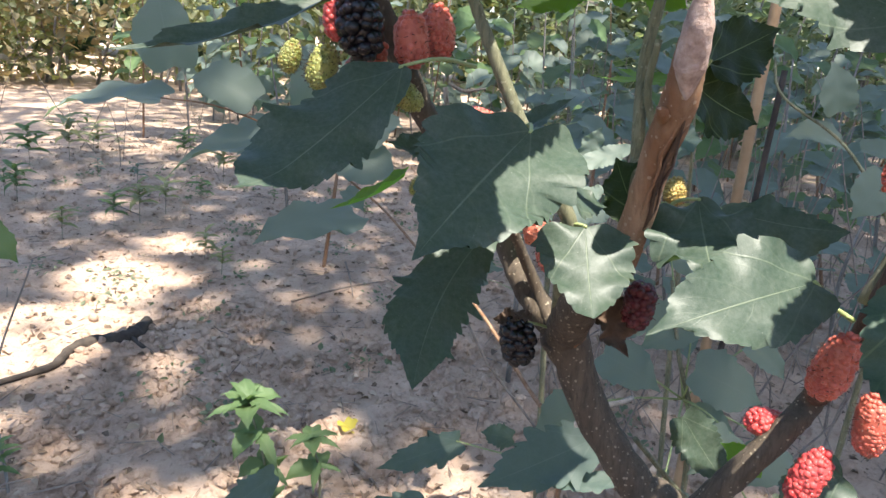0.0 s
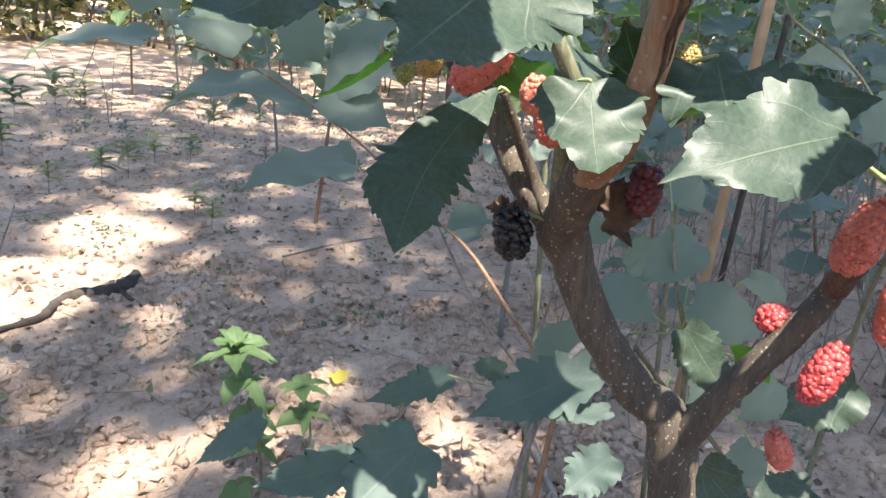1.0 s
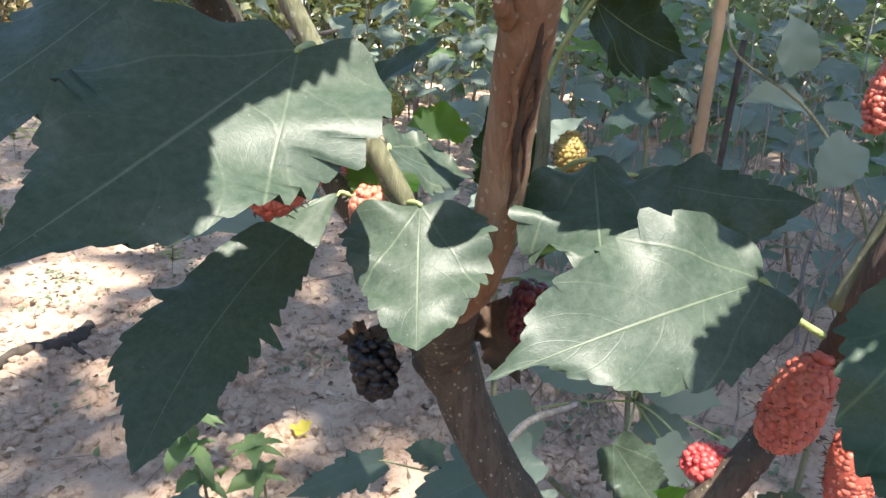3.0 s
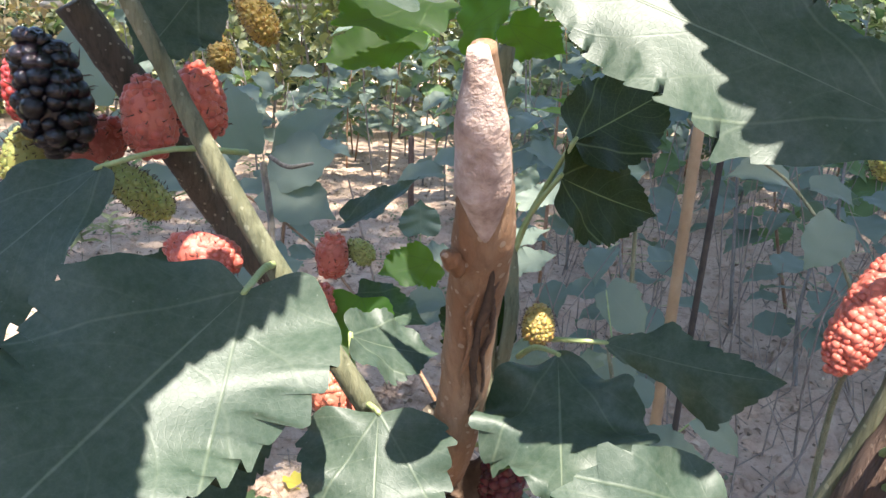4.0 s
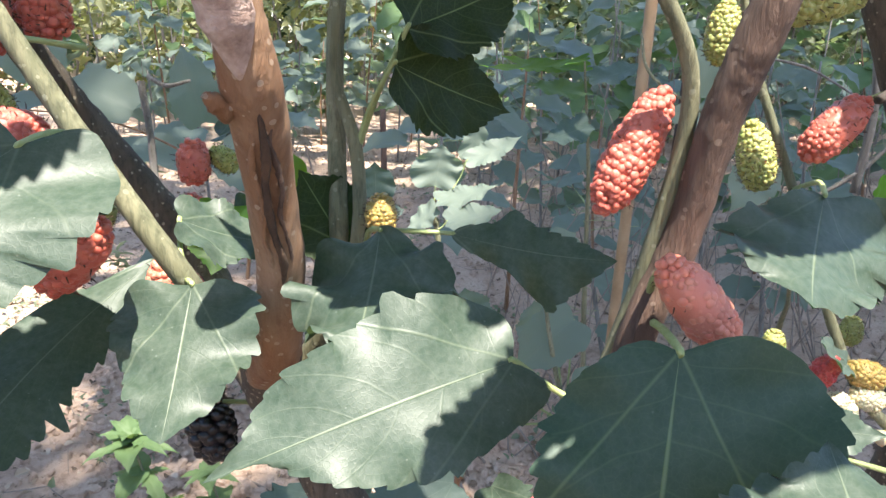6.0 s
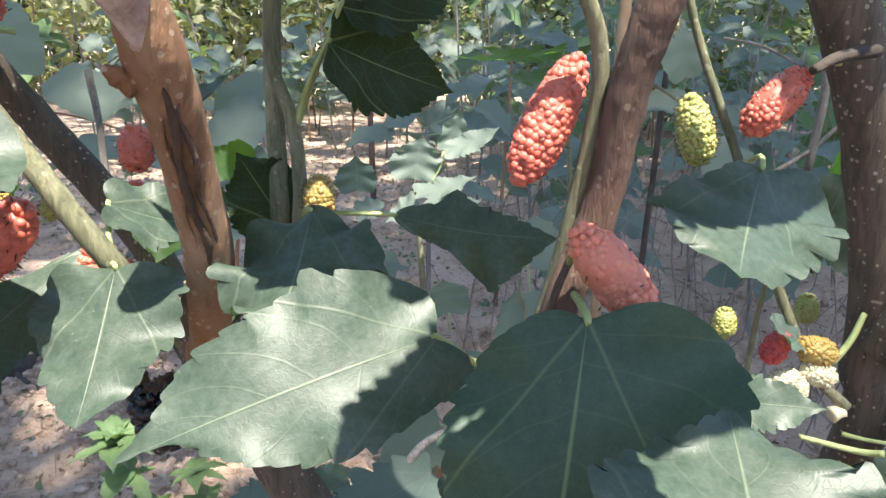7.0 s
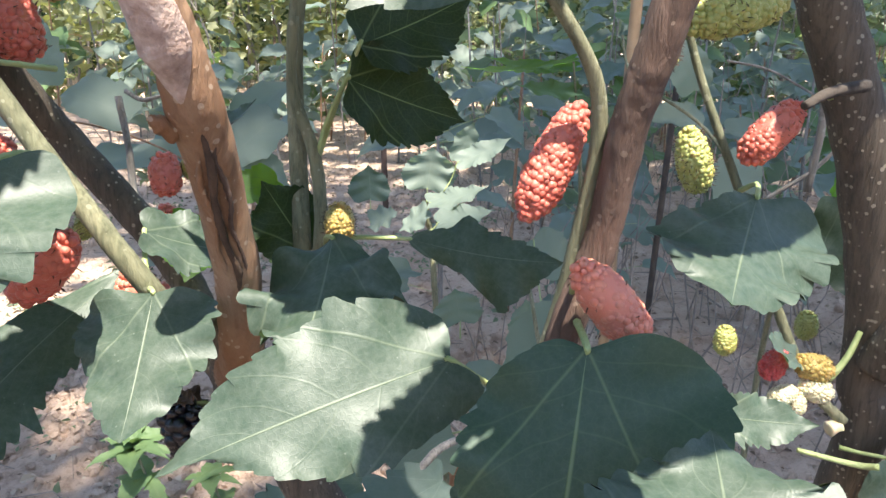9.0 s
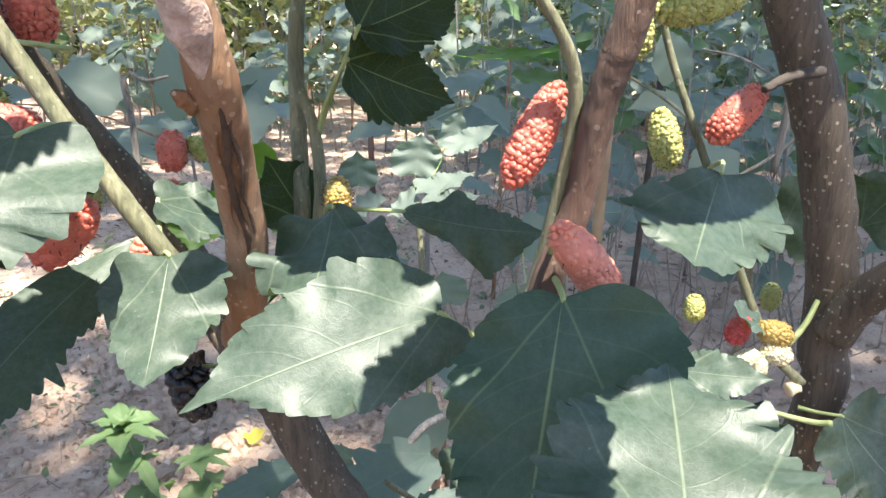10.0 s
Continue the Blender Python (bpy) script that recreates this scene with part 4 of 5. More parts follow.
leaf_at(neighbour, (0.3815, 0.4000, 0.5904), (0.3879, 0.3800, 0.6187), 0.04, (0, -0.8, 0.7))
part("shoot", tube([(0.3431, 0.3600, 0.5314), (0.3303, 0.3650, 0.5445), (0.3169, 0.3700, 0.5707), (0.2956, 0.3750, 0.6202), (0.2763, 0.3800, 0.6643), (0.2657, 0.3800, 0.6962)], [0.0022, 0.0021, 0.0019, 0.0017, 0.0015, 0.0013], 8, 8, 0.1, 22), BARK_GREEN, neighbour)
part("shoot", tube([(0.3470, 0.4200, 0.6111), (0.3482, 0.4200, 0.6459), (0.3415, 0.4200, 0.6872), (0.3388, 0.4200, 0.7046)], [0.0018, 0.0017, 0.0016, 0.0015], 8, 8, 0.1, 23), BARK_GREY, neighbour)
for c, m, ax, size in (((0.3128, 0.3620, 0.5554), BERRY_RED, (-0.5, 0, -1), 0.013), ((0.3268, 0.3600, 0.5550), BERRY_YELLOW, (1, 0, -0.3), 0.015), ((0.3160, 0.3580, 0.5441), BERRY_PALE, (-1, 0, -0.5), 0.011), ((0.3281, 0.3580, 0.5465), BERRY_PALE, (1, 0, -0.3), 0.013), ((0.3210, 0.3570, 0.5413), BERRY_PALE, (0, 0, -1), 0.010), ((0.2961, 0.3700, 0.5616), BERRY_GREEN, (0, 0, -1), 0.012), ((0.3455, 0.4000, 0.5556), BERRY_GREEN, (0, 0, -1), 0.013)):
    berry(neighbour, c, size, size * 0.78, m, ax, kind=2, hairs=0.5)
part("petiole", tube([(0.3310, 0.3600, 0.5462), (0.3401, 0.3620, 0.5572), (0.3465, 0.3660, 0.5673)], [0.0015, 0.0013, 0.0011], 7, 6), PETIOLE, neighbour)
part("petiole", tube([(0.3459, 0.3400, 0.5246), (0.3399, 0.3450, 0.5224), (0.3205, 0.3500, 0.5253)], [0.0013, 0.0012, 0.0010], 7, 6), PETIOLE, neighbour)
part("bud", tube([(0.3370, 0.3590, 0.5289), (0.3419, 0.3600, 0.5298)], [0.0030, 0.0022], 9, 4, 0.3, 4), BERRY_PALE, neighbour)
part("twig", tube([(0.3293, 0.4200, 0.6079), (0.3464, 0.4200, 0.6194), (0.3574, 0.4200, 0.6307)], [0.0009, 0.0010, 0.0008], 6, 6, 0.2, 5), BARK_GREY, neighbour)
part("twig", tube([(0.3375, 0.5000, 0.6653), (0.3611, 0.5000, 0.6608), (0.3880, 0.5000, 0.6481)], [0.0007, 0.0007, 0.0006], 6, 6, 0.2, 6), BARK_GREY, neighbour)
leaf_at(neighbour, (0.3821, 0.4500, 0.6024), (0.3718, 0.4400, 0.6165), 0.012, (0, -1, 0.3), mat=LEAF_THIN, stalk=(0.3814, 0.4500, 0.5939))
leaf_at(neighbour, (0.3212, 0.3620, 0.5583), (0.3050, 0.3550, 0.5693), 0.016, (0, -0.5, 1), mat=LEAF_MID)

# ---- loose leaves added out of view, only to shade what lies below ----
def shade_leaf(p, height, length, width, way=(1, 0, 0), jag=0.4):
    c, w = V(p) + SUN * height, V(way).normalized()
    leaf_at(shrub, c - w * length / 2, c + w * length / 2, width, tuple(SUN), jag=jag)


def on_leaf(place, along, aside):
    """The point of a leaf's plane at a part of its length and of half its width."""
    m, length, width = leaf_frame(*place)
    return m @ Vector((aside * width / 2, along * length, 0))


def shade_edge(a, b, inside, height, width, over=0.3, jag=0.6):
    """An added leaf above, out of view, one rim of which casts its shadow's edge from a to b, with the shade on the
    side of inside.
    """
    u = b - a
    u -= SUN * u.dot(SUN)
    w = inside - a
    w -= SUN * w.dot(SUN)
    w -= u * (w.dot(u) / u.dot(u))
    c = (a + b) / 2 + w.normalized() * width * 0.47 + SUN * height
    leaf_at(shrub, c - u * (0.5 + over), c + u * (0.5 + over), width, tuple(SUN), full=0.16, tail=0.42, lobe=0.0, jag=jag, arch=0.0, fold=0.0)


shade_edge(on_leaf(HALF_LIT, -0.10, 0.28), on_leaf(HALF_LIT, 0.42, 0.12), on_leaf(HALF_LIT, 0.2, -0.8), 0.16, 0.034, 0.2)
shade_edge(on_leaf(HALF_LIT, 0.36, 0.0), on_leaf(HALF_LIT, 0.58, 1.0), on_leaf(HALF_LIT, 0.9, 0.2), 0.17, 0.050, 0.4)
shade_edge(on_leaf(HALF_LIT, 0.45, -0.1), on_leaf(HALF_LIT, 0.5, -1.3), on_leaf(HALF_LIT, 0.9, -0.4), 0.15, 0.045, 0.5)
shade_edge(on_leaf(PALE_LONG, -0.06, 0.12), on_leaf(PALE_LONG, 0.52, -0.95), on_leaf(PALE_LONG, 0.1, -0.9), 0.17, 0.026, 0.12, 1.0)
shade_edge(on_leaf(HIGH, 0.12, -0.85), on_leaf(HIGH, 0.56, 0.1), on_leaf(HIGH, 0.15, 0.8), 0.09, 0.030, 0.4, 1.0)
shade_edge(on_leaf(HANGING, 0.74, -0.8), on_leaf(HANGING, 0.2, 0.75), on_leaf(HANGING, 0.1, -0.2), 0.15, 0.034, 0.3)
shade_leaf((0.2170, 0.2535, 0.5828), 0.18, 0.048, 0.064, (-0.2, -1, 0))
shade_leaf(on_leaf(BROAD, 0.66, -0.48), 0.12, 0.058, 0.038, (0.1, 1, 0))
shade_leaf(on_leaf(DARK_LOWER, 0.6, -1.3), 0.22, 0.045, 0.034, (-0.5, -0.8, 0))
shade_leaf(on_leaf(HALF_LIT, 0.42, -0.75), 0.14, 0.040, 0.026, (-0.8, -0.5, 0))
shade_leaf((0.0500, 0.4160, 0.6000), 0.16, 0.10, 0.035, (-0.66, 0.1, 0.75))
shade_leaf((0.3200, 0.3700, 0.6600), 0.13, 0.10, 0.06, (0.4, 0.2, -0.9))
shade_leaf(on_leaf(DARK_UPPER, 0.45, -0.1), 0.17, 0.11, 0.07, (-0.7, -0.7, 0))
shade_leaf((0.0195, 0.3600, 0.6744), 0.16, 0.075, 0.05, (-1, 0.1, 0))
shade_leaf((-0.0562, 0.3200, 0.6706), 0.16, 0.10, 0.05, (-1, 0.1, 0))
shade_leaf((0.1203, 0.6200, 0.2790), 0.52, 0.13, 0.10, (1, 0, 0))
shade_leaf((0.0155, 0.6600, 0.2533), 0.56, 0.10, 0.08, (1, 0, 0))
shade_leaf((-0.0063, 0.4244, 0.5831), 0.15, 0.05, 0.035, (1, 0.3, 0))
shade_leaf((-0.0067, 0.3050, 0.6379), 0.15, 0.09, 0.07, (-1, 0, 0))
shade_leaf((0.2046, 0.3520, 0.5996), 0.18, 0.07, 0.05, (1, 0, 0))
shade_leaf((0.1701, 0.3800, 0.6600), 0.14, 0.11, 0.09, (1, 0, 0))
shade_leaf((-0.3157, 1.5075, 0.2441), 0.60, 0.26, 0.20, (1, 0, 0))

# ---- young mulberry plants behind ----
SHARED = [leaf_mesh(1.0, w, seed=70 + k, teeth=9, fold=f, arch=a, ripple=0.03, cols=3, curl=-0.1, steps=3) for k, (w, f, a) in enumerate(((0.72, 0.15, -0.06), (0.66, 0.3, -0.1), (0.78, 0.05, -0.03), (0.6, 0.4, -0.12), (0.22, 0.3, -0.10)))]
SHARED_SETS = {}


def shared_leaf(parent, base, tip, face, mat, k, name="leaf"):
    key = (mat.name, k % 5)
    if key not in SHARED_SETS:
        data = SHARED[k % 5].copy()
        data.materials.append(mat)
        SHARED_SETS[key] = data
    y = V(tip) - V(base)
    length = y.length
    y.normalize()
    x = y.cross(V(face)).normalized()
    m = Matrix.Translation(base) @ Matrix((x, y, x.cross(y))).transposed().to_4x4() @ Matrix.Scale(length, 4)
    return part(name, SHARED_SETS[key], mat, parent, world=m)


def stem_leaf(parent, base, tip, mat=None, k=0, face=(0, -0.55, 0.83), stalk=None):
    ob = shared_leaf(parent, base, tip, face, mat or LEAF_PALE, k % 4)
    if stalk is not None:
        part("petiole", tube([stalk, (V(stalk) + V(base)) / 2 + Vector((0, 0, 0.004)), base], [0.0013, 0.0011, 0.0010], 5, 3), PETIOLE, parent)
    return ob


bent = thing("mulberry_sapling", (0.20, 0.95, LEVEL), "low mulberry sapling with a long drooping leafy branch", "sapling")
part("stem", tube([(0.20, 0.95, LEVEL - 0.02), (0.2125, 0.8600, 0.1516), (0.2116, 0.8344, 0.1755), (0.1612, 0.9555, 0.1874), (0.0738, 1.1724, 0.2288), (-0.0345, 1.4080, 0.2322), (-0.1884, 1.6275, 0.2989), (-0.4211, 1.7150, 0.4199), (-0.6079, 1.7500, 0.4764), (-0.7760, 1.7850, 0.4835)], [0.005, 0.004, 0.0034, 0.0032, 0.0032, 0.0032, 0.0030, 0.0028, 0.0025, 0.002], 8, 8, 0.1, 31), BARK_RED, bent)
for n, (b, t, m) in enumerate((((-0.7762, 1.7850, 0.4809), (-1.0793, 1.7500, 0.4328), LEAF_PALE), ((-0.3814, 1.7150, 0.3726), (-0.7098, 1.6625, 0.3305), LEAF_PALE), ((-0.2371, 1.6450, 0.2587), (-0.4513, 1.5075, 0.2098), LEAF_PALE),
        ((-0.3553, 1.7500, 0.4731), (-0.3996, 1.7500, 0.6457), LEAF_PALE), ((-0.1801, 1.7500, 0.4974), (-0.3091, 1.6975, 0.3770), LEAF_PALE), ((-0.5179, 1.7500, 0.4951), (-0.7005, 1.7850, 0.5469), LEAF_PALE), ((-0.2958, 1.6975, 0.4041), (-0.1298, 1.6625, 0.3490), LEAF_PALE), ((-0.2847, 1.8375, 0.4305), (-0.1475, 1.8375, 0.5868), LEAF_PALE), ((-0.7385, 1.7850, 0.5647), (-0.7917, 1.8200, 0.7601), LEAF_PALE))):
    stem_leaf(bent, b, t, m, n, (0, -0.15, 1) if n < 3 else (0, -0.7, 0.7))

low = thing("mulberry_sapling", (0.14, 0.70, LEVEL), "small mulberry sapling with serrated leaves near the ground", "sapling")
part("stem", tube([(0.14, 0.70, LEVEL - 0.02), (0.135, 0.67, 0.05), (0.1709, 0.6400, 0.3046), (0.2374, 0.6800, 0.3334)], [0.005, 0.0045, 0.004, 0.003], 8, 8, 0.1, 32), BARK_GREY, low)
leaf_at(low, (0.0627, 0.6800, 0.2611), (-0.0225, 0.6500, 0.2374), 0.030, (0, -0.8, 0.7), mat=LEAF_MID, jag=1.7, teeth=11, stalk=(0.1510, 0.6600, 0.2607))
leaf_at(low, (0.1938, 0.6300, 0.3117), (0.0818, 0.5800, 0.2781), 0.050, (0, -0.7, 0.8), mat=LEAF_MID, jag=1.7, teeth=11)
leaf_at(low, (0.2164, 0.6200, 0.2753), (0.1363, 0.5900, 0.2838), 0.020, (0, -0.5, 1), mat=LEAF_MID, jag=1.7, teeth=11)
leaf_at(low, (0.1188, 0.6800, 0.2718), (0.0836, 0.6600, 0.2881), 0.022, (0, -0.8, 0.7), mat=LEAF_MID, jag=1.7, teeth=11)
leaf_at(low, (0.0413, 0.5600, 0.2596), (-0.0166, 0.5000, 0.2189), 0.068, (0.2, -0.8, 0.8), mat=LEAF_MID, jag=1.7, teeth=11)
leaf_at(low, (-0.0162, 0.5800, 0.2167), (-0.1036, 0.5400, 0.2100), 0.040, (0, -0.6, 0.9), mat=LEAF_MID, jag=1.7, teeth=11)
leaf_at(low, (0.2218, 0.6000, 0.2391), (0.1776, 0.5800, 0.2038), 0.04, (0, -0.8, 0.7), mat=LEAF_MID, jag=1.7, teeth=11)
leaf_at(low, (-0.2220, 0.9500, -0.0016), (-0.3230, 0.9200, -0.0822), 0.045, (0, -0.7, 0.8), mat=LEAF_MID, jag=1.7, teeth=11)

right = thing("mulberry_sapling", (0.34, 0.76, LEVEL), "young mulberry sapling with pale bluish-green leaves", "sapling")
part("stem", tube([(0.34, 0.76, LEVEL - 0.02), (0.332, 0.73, 0.0), (0.3187, 0.7200, 0.2651), (0.2954, 0.7400, 0.3632), (0.2806, 0.7600, 0.4396)], [0.005, 0.004, 0.003, 0.0026, 0.002], 8, 8, 0.1, 33), BARK_GREEN, right)
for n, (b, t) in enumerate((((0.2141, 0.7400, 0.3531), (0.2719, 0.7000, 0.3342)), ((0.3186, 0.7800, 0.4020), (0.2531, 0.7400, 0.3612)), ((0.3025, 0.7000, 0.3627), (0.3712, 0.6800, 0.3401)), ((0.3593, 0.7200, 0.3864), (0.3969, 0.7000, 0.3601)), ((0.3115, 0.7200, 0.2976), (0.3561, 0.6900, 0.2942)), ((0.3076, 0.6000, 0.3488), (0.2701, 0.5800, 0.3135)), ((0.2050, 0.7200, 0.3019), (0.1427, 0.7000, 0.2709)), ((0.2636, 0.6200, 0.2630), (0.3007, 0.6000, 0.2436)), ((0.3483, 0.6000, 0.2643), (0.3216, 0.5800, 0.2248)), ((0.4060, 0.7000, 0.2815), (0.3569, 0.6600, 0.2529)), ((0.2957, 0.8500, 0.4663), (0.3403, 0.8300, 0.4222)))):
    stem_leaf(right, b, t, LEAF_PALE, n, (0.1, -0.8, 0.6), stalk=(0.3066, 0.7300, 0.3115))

slender = thing("mulberry_sapling", (0.64, 0.98, LEVEL), "slender sapling with a few pale serrated leaves", "sapling")
part("stem", tube([(0.64, 0.98, LEVEL - 0.02), (0.62, 0.94, 0.25), (0.5471, 0.8000, 0.4291), (0.5068, 0.7800, 0.5164), (0.4509, 0.8000, 0.5959), (0.3828, 0.8200, 0.6423), (0.3691, 0.8300, 0.6830)], [0.005, 0.004, 0.0022, 0.002, 0.0018, 0.0016, 0.0014], 8, 8, 0.1, 34), BARK_GREEN, slender)
stem_leaf(slender, (0.4773, 0.7600, 0.5728), (0.4448, 0.7400, 0.5288), LEAF_PALE, 2, (0, -1, 0.3))
stem_leaf(slender, (0.4355, 0.8000, 0.6319), (0.4174, 0.8000, 0.6835), LEAF_PALE, 0, (0, -1, 0.3))
stem_leaf(slender, (0.4653, 0.8400, 0.5952), (0.4011, 0.8400, 0.5987), LEAF_PALE, 1)
stem_leaf(slender, (0.4895, 0.8400, 0.5904), (0.5410, 0.8400, 0.5692), LEAF_PALE, 3)

edge = thing("mulberry_sapling", (-0.9554, 1.2972, -0.3800), "thin seedling stem with a small green leaf", "sapling")
part("stem", tube([(-0.9430, 1.2991, -0.3800), (-1.0637, 1.4580, -0.1796), (-0.9617, 1.4904, 0.1173)], [0.0036, 0.003, 0.002], 8, 8, 0.1, 35), BARK_GREY, edge)
stem_leaf(edge, (-1.0630, 1.4580, 0.1957), (-0.9726, 1.4580, 0.1201), LEAF_WEED, 1)


def sapling(x, y, h, seed, leaves, mat, size=0.11, lean=0.1):
    rng = random.Random(seed)
    ob = thing("mulberry_sapling", (x, y, LEVEL), "young mulberry sapling with broad grey-green leaves", "sapling", "saplings in the plot")
    top = (x + rng.uniform(-lean, lean), y + rng.uniform(-lean, lean), LEVEL + h)
    mid = ((x + top[0]) / 2 + rng.uniform(-0.04, 0.04), (y + top[1]) / 2, LEVEL + h / 2)
    part("stem", tube([(x, y, LEVEL - 0.03), mid, top], [0.010, 0.008, 0.004], 6, 5, 0.1, seed), BARK_RED if seed % 3 == 0 else BARK_GREY, ob)
    for k in range(leaves):
        u = rng.uniform(0.25, 1.0)
        a = k * 2.4 + rng.uniform(-0.5, 0.5)
        s = Vector((x + (top[0] - x) * u, y + (top[1] - y) * u, LEVEL + h * u))
        d = Vector((math.cos(a), math.sin(a), rng.uniform(0.0, 0.5)))
        b = s + d * rng.uniform(0.04, 0.16)
        L = size * rng.uniform(0.7, 1.25)
        t = b + Vector((d.x, d.y, rng.uniform(-0.9, -0.1))).normalized() * L
        stem_leaf(ob, b, t, mat, k + seed, (rng.uniform(-0.3, 0.3), -0.4 + rng.uniform(-0.3, 0.3), 0.9), s)
    return ob


rng = random.Random(11)
spots = []
for k in range(900):
    x, y = rng.uniform(-3.2, 5.6), rng.uniform(2.1, 8.4)
    open_soil = x < 0.35 and y < 5.6
    if open_soil or abs(x) > 0.75 * y + 0.4 or any((x - a) ** 2 + (y - b) ** 2 < 0.14 for a, b in spots):
        continue
    spots.append((x, y))
    if len(spots) >= 84:
        break
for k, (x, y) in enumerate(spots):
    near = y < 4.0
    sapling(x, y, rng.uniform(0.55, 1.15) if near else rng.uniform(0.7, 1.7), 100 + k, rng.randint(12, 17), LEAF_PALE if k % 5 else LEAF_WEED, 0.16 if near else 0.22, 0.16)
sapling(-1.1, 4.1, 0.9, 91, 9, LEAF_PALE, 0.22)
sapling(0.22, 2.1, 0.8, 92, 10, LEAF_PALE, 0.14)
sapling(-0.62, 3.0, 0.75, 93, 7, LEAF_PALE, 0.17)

clump = thing("mulberry_sapling", (0.24, 1.16, LEVEL), "low mulberry sapling with upright heart-shaped pale leaves", "sapling")
part("stem", tube([(0.24, 1.16, LEVEL - 0.02), (0.1877, 1.1300, 0.3348), (0.1782, 1.1200, 0.4096), (0.1762, 1.1100, 0.4507)], [0.006, 0.005, 0.0035, 0.002], 8, 6, 0.1, 36), BARK_GREEN, clump)
leaf_at(clump, (0.1769, 1.1000, 0.4697), (0.1851, 1.1000, 0.5310), 0.078, (0.1, -1, 0.35), mat=LEAF_PALE, stalk=(0.1762, 1.1000, 0.4487), cols=3)
leaf_at(clump, (0.2194, 1.0800, 0.5122), (0.2957, 1.0800, 0.5497), 0.034, (-0.2, -0.7, 0.7), mat=LEAF_PALE, stalk=(0.2002, 1.0800, 0.4699), cols=3)
leaf_at(clump, (0.2227, 1.1200, 0.5082), (0.2449, 1.1200, 0.5657), 0.040, (0.5, -0.8, 0.4), mat=LEAF_PALE, stalk=(0.2011, 1.1200, 0.4617), cols=3)
leaf_at(clump, (0.1803, 1.0500, 0.4600), (0.2616, 1.0500, 0.4865), 0.050, (0, -0.3, 1), mat=LEAF_PALE, stalk=(0.1765, 1.0500, 0.4439), cols=3)
leaf_at(clump, (0.1780, 1.0500, 0.4503), (0.1373, 1.0500, 0.4190), 0.045, (0, -0.4, 1), mat=LEAF_PALE, stalk=(0.1766, 1.0500, 0.4358), cols=3)
leaf_at(clump, (0.1917, 1.0000, 0.4446), (0.2657, 1.0000, 0.4647), 0.055, (0, -0.35, 1), mat=LEAF_PALE, stalk=(0.1806, 1.0000, 0.4329), cols=3)
leaf_at(clump, (0.0767, 1.3000, 0.4078), (0.0738, 1.3000, 0.4694), 0.072, (-0.1, -1, 0.3), mat=LEAF_MID, stalk=(0.0764, 1.3000, 0.3824), cols=3)
leaf_at(clump, (0.0849, 1.2000, 0.3925), (0.1306, 1.2000, 0.4118), 0.070, (0, -0.3, 1), mat=LEAF_PALE, stalk=(0.0939, 1.2000, 0.3784), cols=3)
leaf_at(clump, (0.3197, 0.9500, 0.3017), (0.3056, 0.9500, 0.3571), 0.062, (0.1, -0.9, 0.5), mat=LEAF_PALE, stalk=(0.3168, 0.9500, 0.2854), cols=3)
leaf_at(clump, (0.2170, 0.8500, 0.3665), (0.2096, 0.8500, 0.4075), 0.055, (-0.1, -0.8, 0.6), mat=LEAF_PALE, stalk=(0.2175, 0.8500, 0.3454), cols=3)
shoot = thing("mulberry_sapling", (0.52, 1.32, LEVEL), "slender sapling with long bright green leaves", "sapling")
part("stem", tube([(0.52, 1.32, LEVEL - 0.02), (0.4576, 1.2800, 0.1897), (0.4324, 1.2500, 0.4669), (0.3973, 1.2000, 0.6534)], [0.006, 0.005, 0.0035, 0.0016], 8, 6, 0.1, 37), BARK_GREEN, shoot)
leaf_at(shoot, (0.3932, 1.1800, 0.6537), (0.2246, 1.1800, 0.6398), 0.030, (0, -0.3, 1), mat=LEAF_THIN, cols=3)
leaf_at(shoot, (0.4067, 1.2200, 0.6406), (0.2608, 1.2200, 0.6563), 0.040, (0, -0.4, 1), mat=LEAF_THIN, cols=3)
leaf_at(shoot, (0.4137, 1.2200, 0.6065), (0.3153, 1.2200, 0.6133), 0.050, (0, -0.5, 1), mat=LEAF_WEED, cols=3)
leaf_at(shoot, (0.4124, 1.2200, 0.6237), (0.4989, 1.2200, 0.6509), 0.050, (0, -0.5, 1), mat=LEAF_MID, cols=3)
leaf_at(shoot, (0.4133, 1.2000, 0.5560), (0.3437, 1.2000, 0.5285), 0.060, (0, -0.5, 1), mat=LEAF_MID, cols=3)

stem_rng = np.random.default_rng(53)
tv, tf = [], []
for k in range(300):
    y = 1.7 + 5.5 * stem_rng.random() ** 1.3
    x = stem_rng.uniform(0.2 + 0.02 * y, 0.85 * y + 0.3) if k % 4 else stem_rng.uniform(-0.75 * y, 0.1)
    if k % 4 == 0 and y < 4.6:
        continue
    h = stem_rng.uniform(0.25, 1.1) * (0.7 + 0.12 * y)
    lean = Vector((stem_rng.normal() * 0.32, stem_rng.normal() * 0.2, 1.0)).normalized()
    bow = Vector((stem_rng.normal(), stem_rng.normal(), 0)) * 0.08
    thick = stem_rng.uniform(0.0022, 0.0055)
    q = len(tv)
    for r in range(4):
        u = r / 3
        p = Vector((x, y, LEVEL - 0.02)) + lean * h * u + bow * math.sin(math.pi * u)
        for j in range(3):
            tv.append(p + Vector((math.cos(2.094 * j), math.sin(2.094 * j), 0)) * thick * (1 - 0.6 * u))
    for r in range(3):
        for j in range(3):
            a, b = q + r * 3 + j, q + r * 3 + (j + 1) % 3
            tf.append((a, b, b + 3, a + 3))
stem_data = bpy.data.meshes.new("thin_stems")
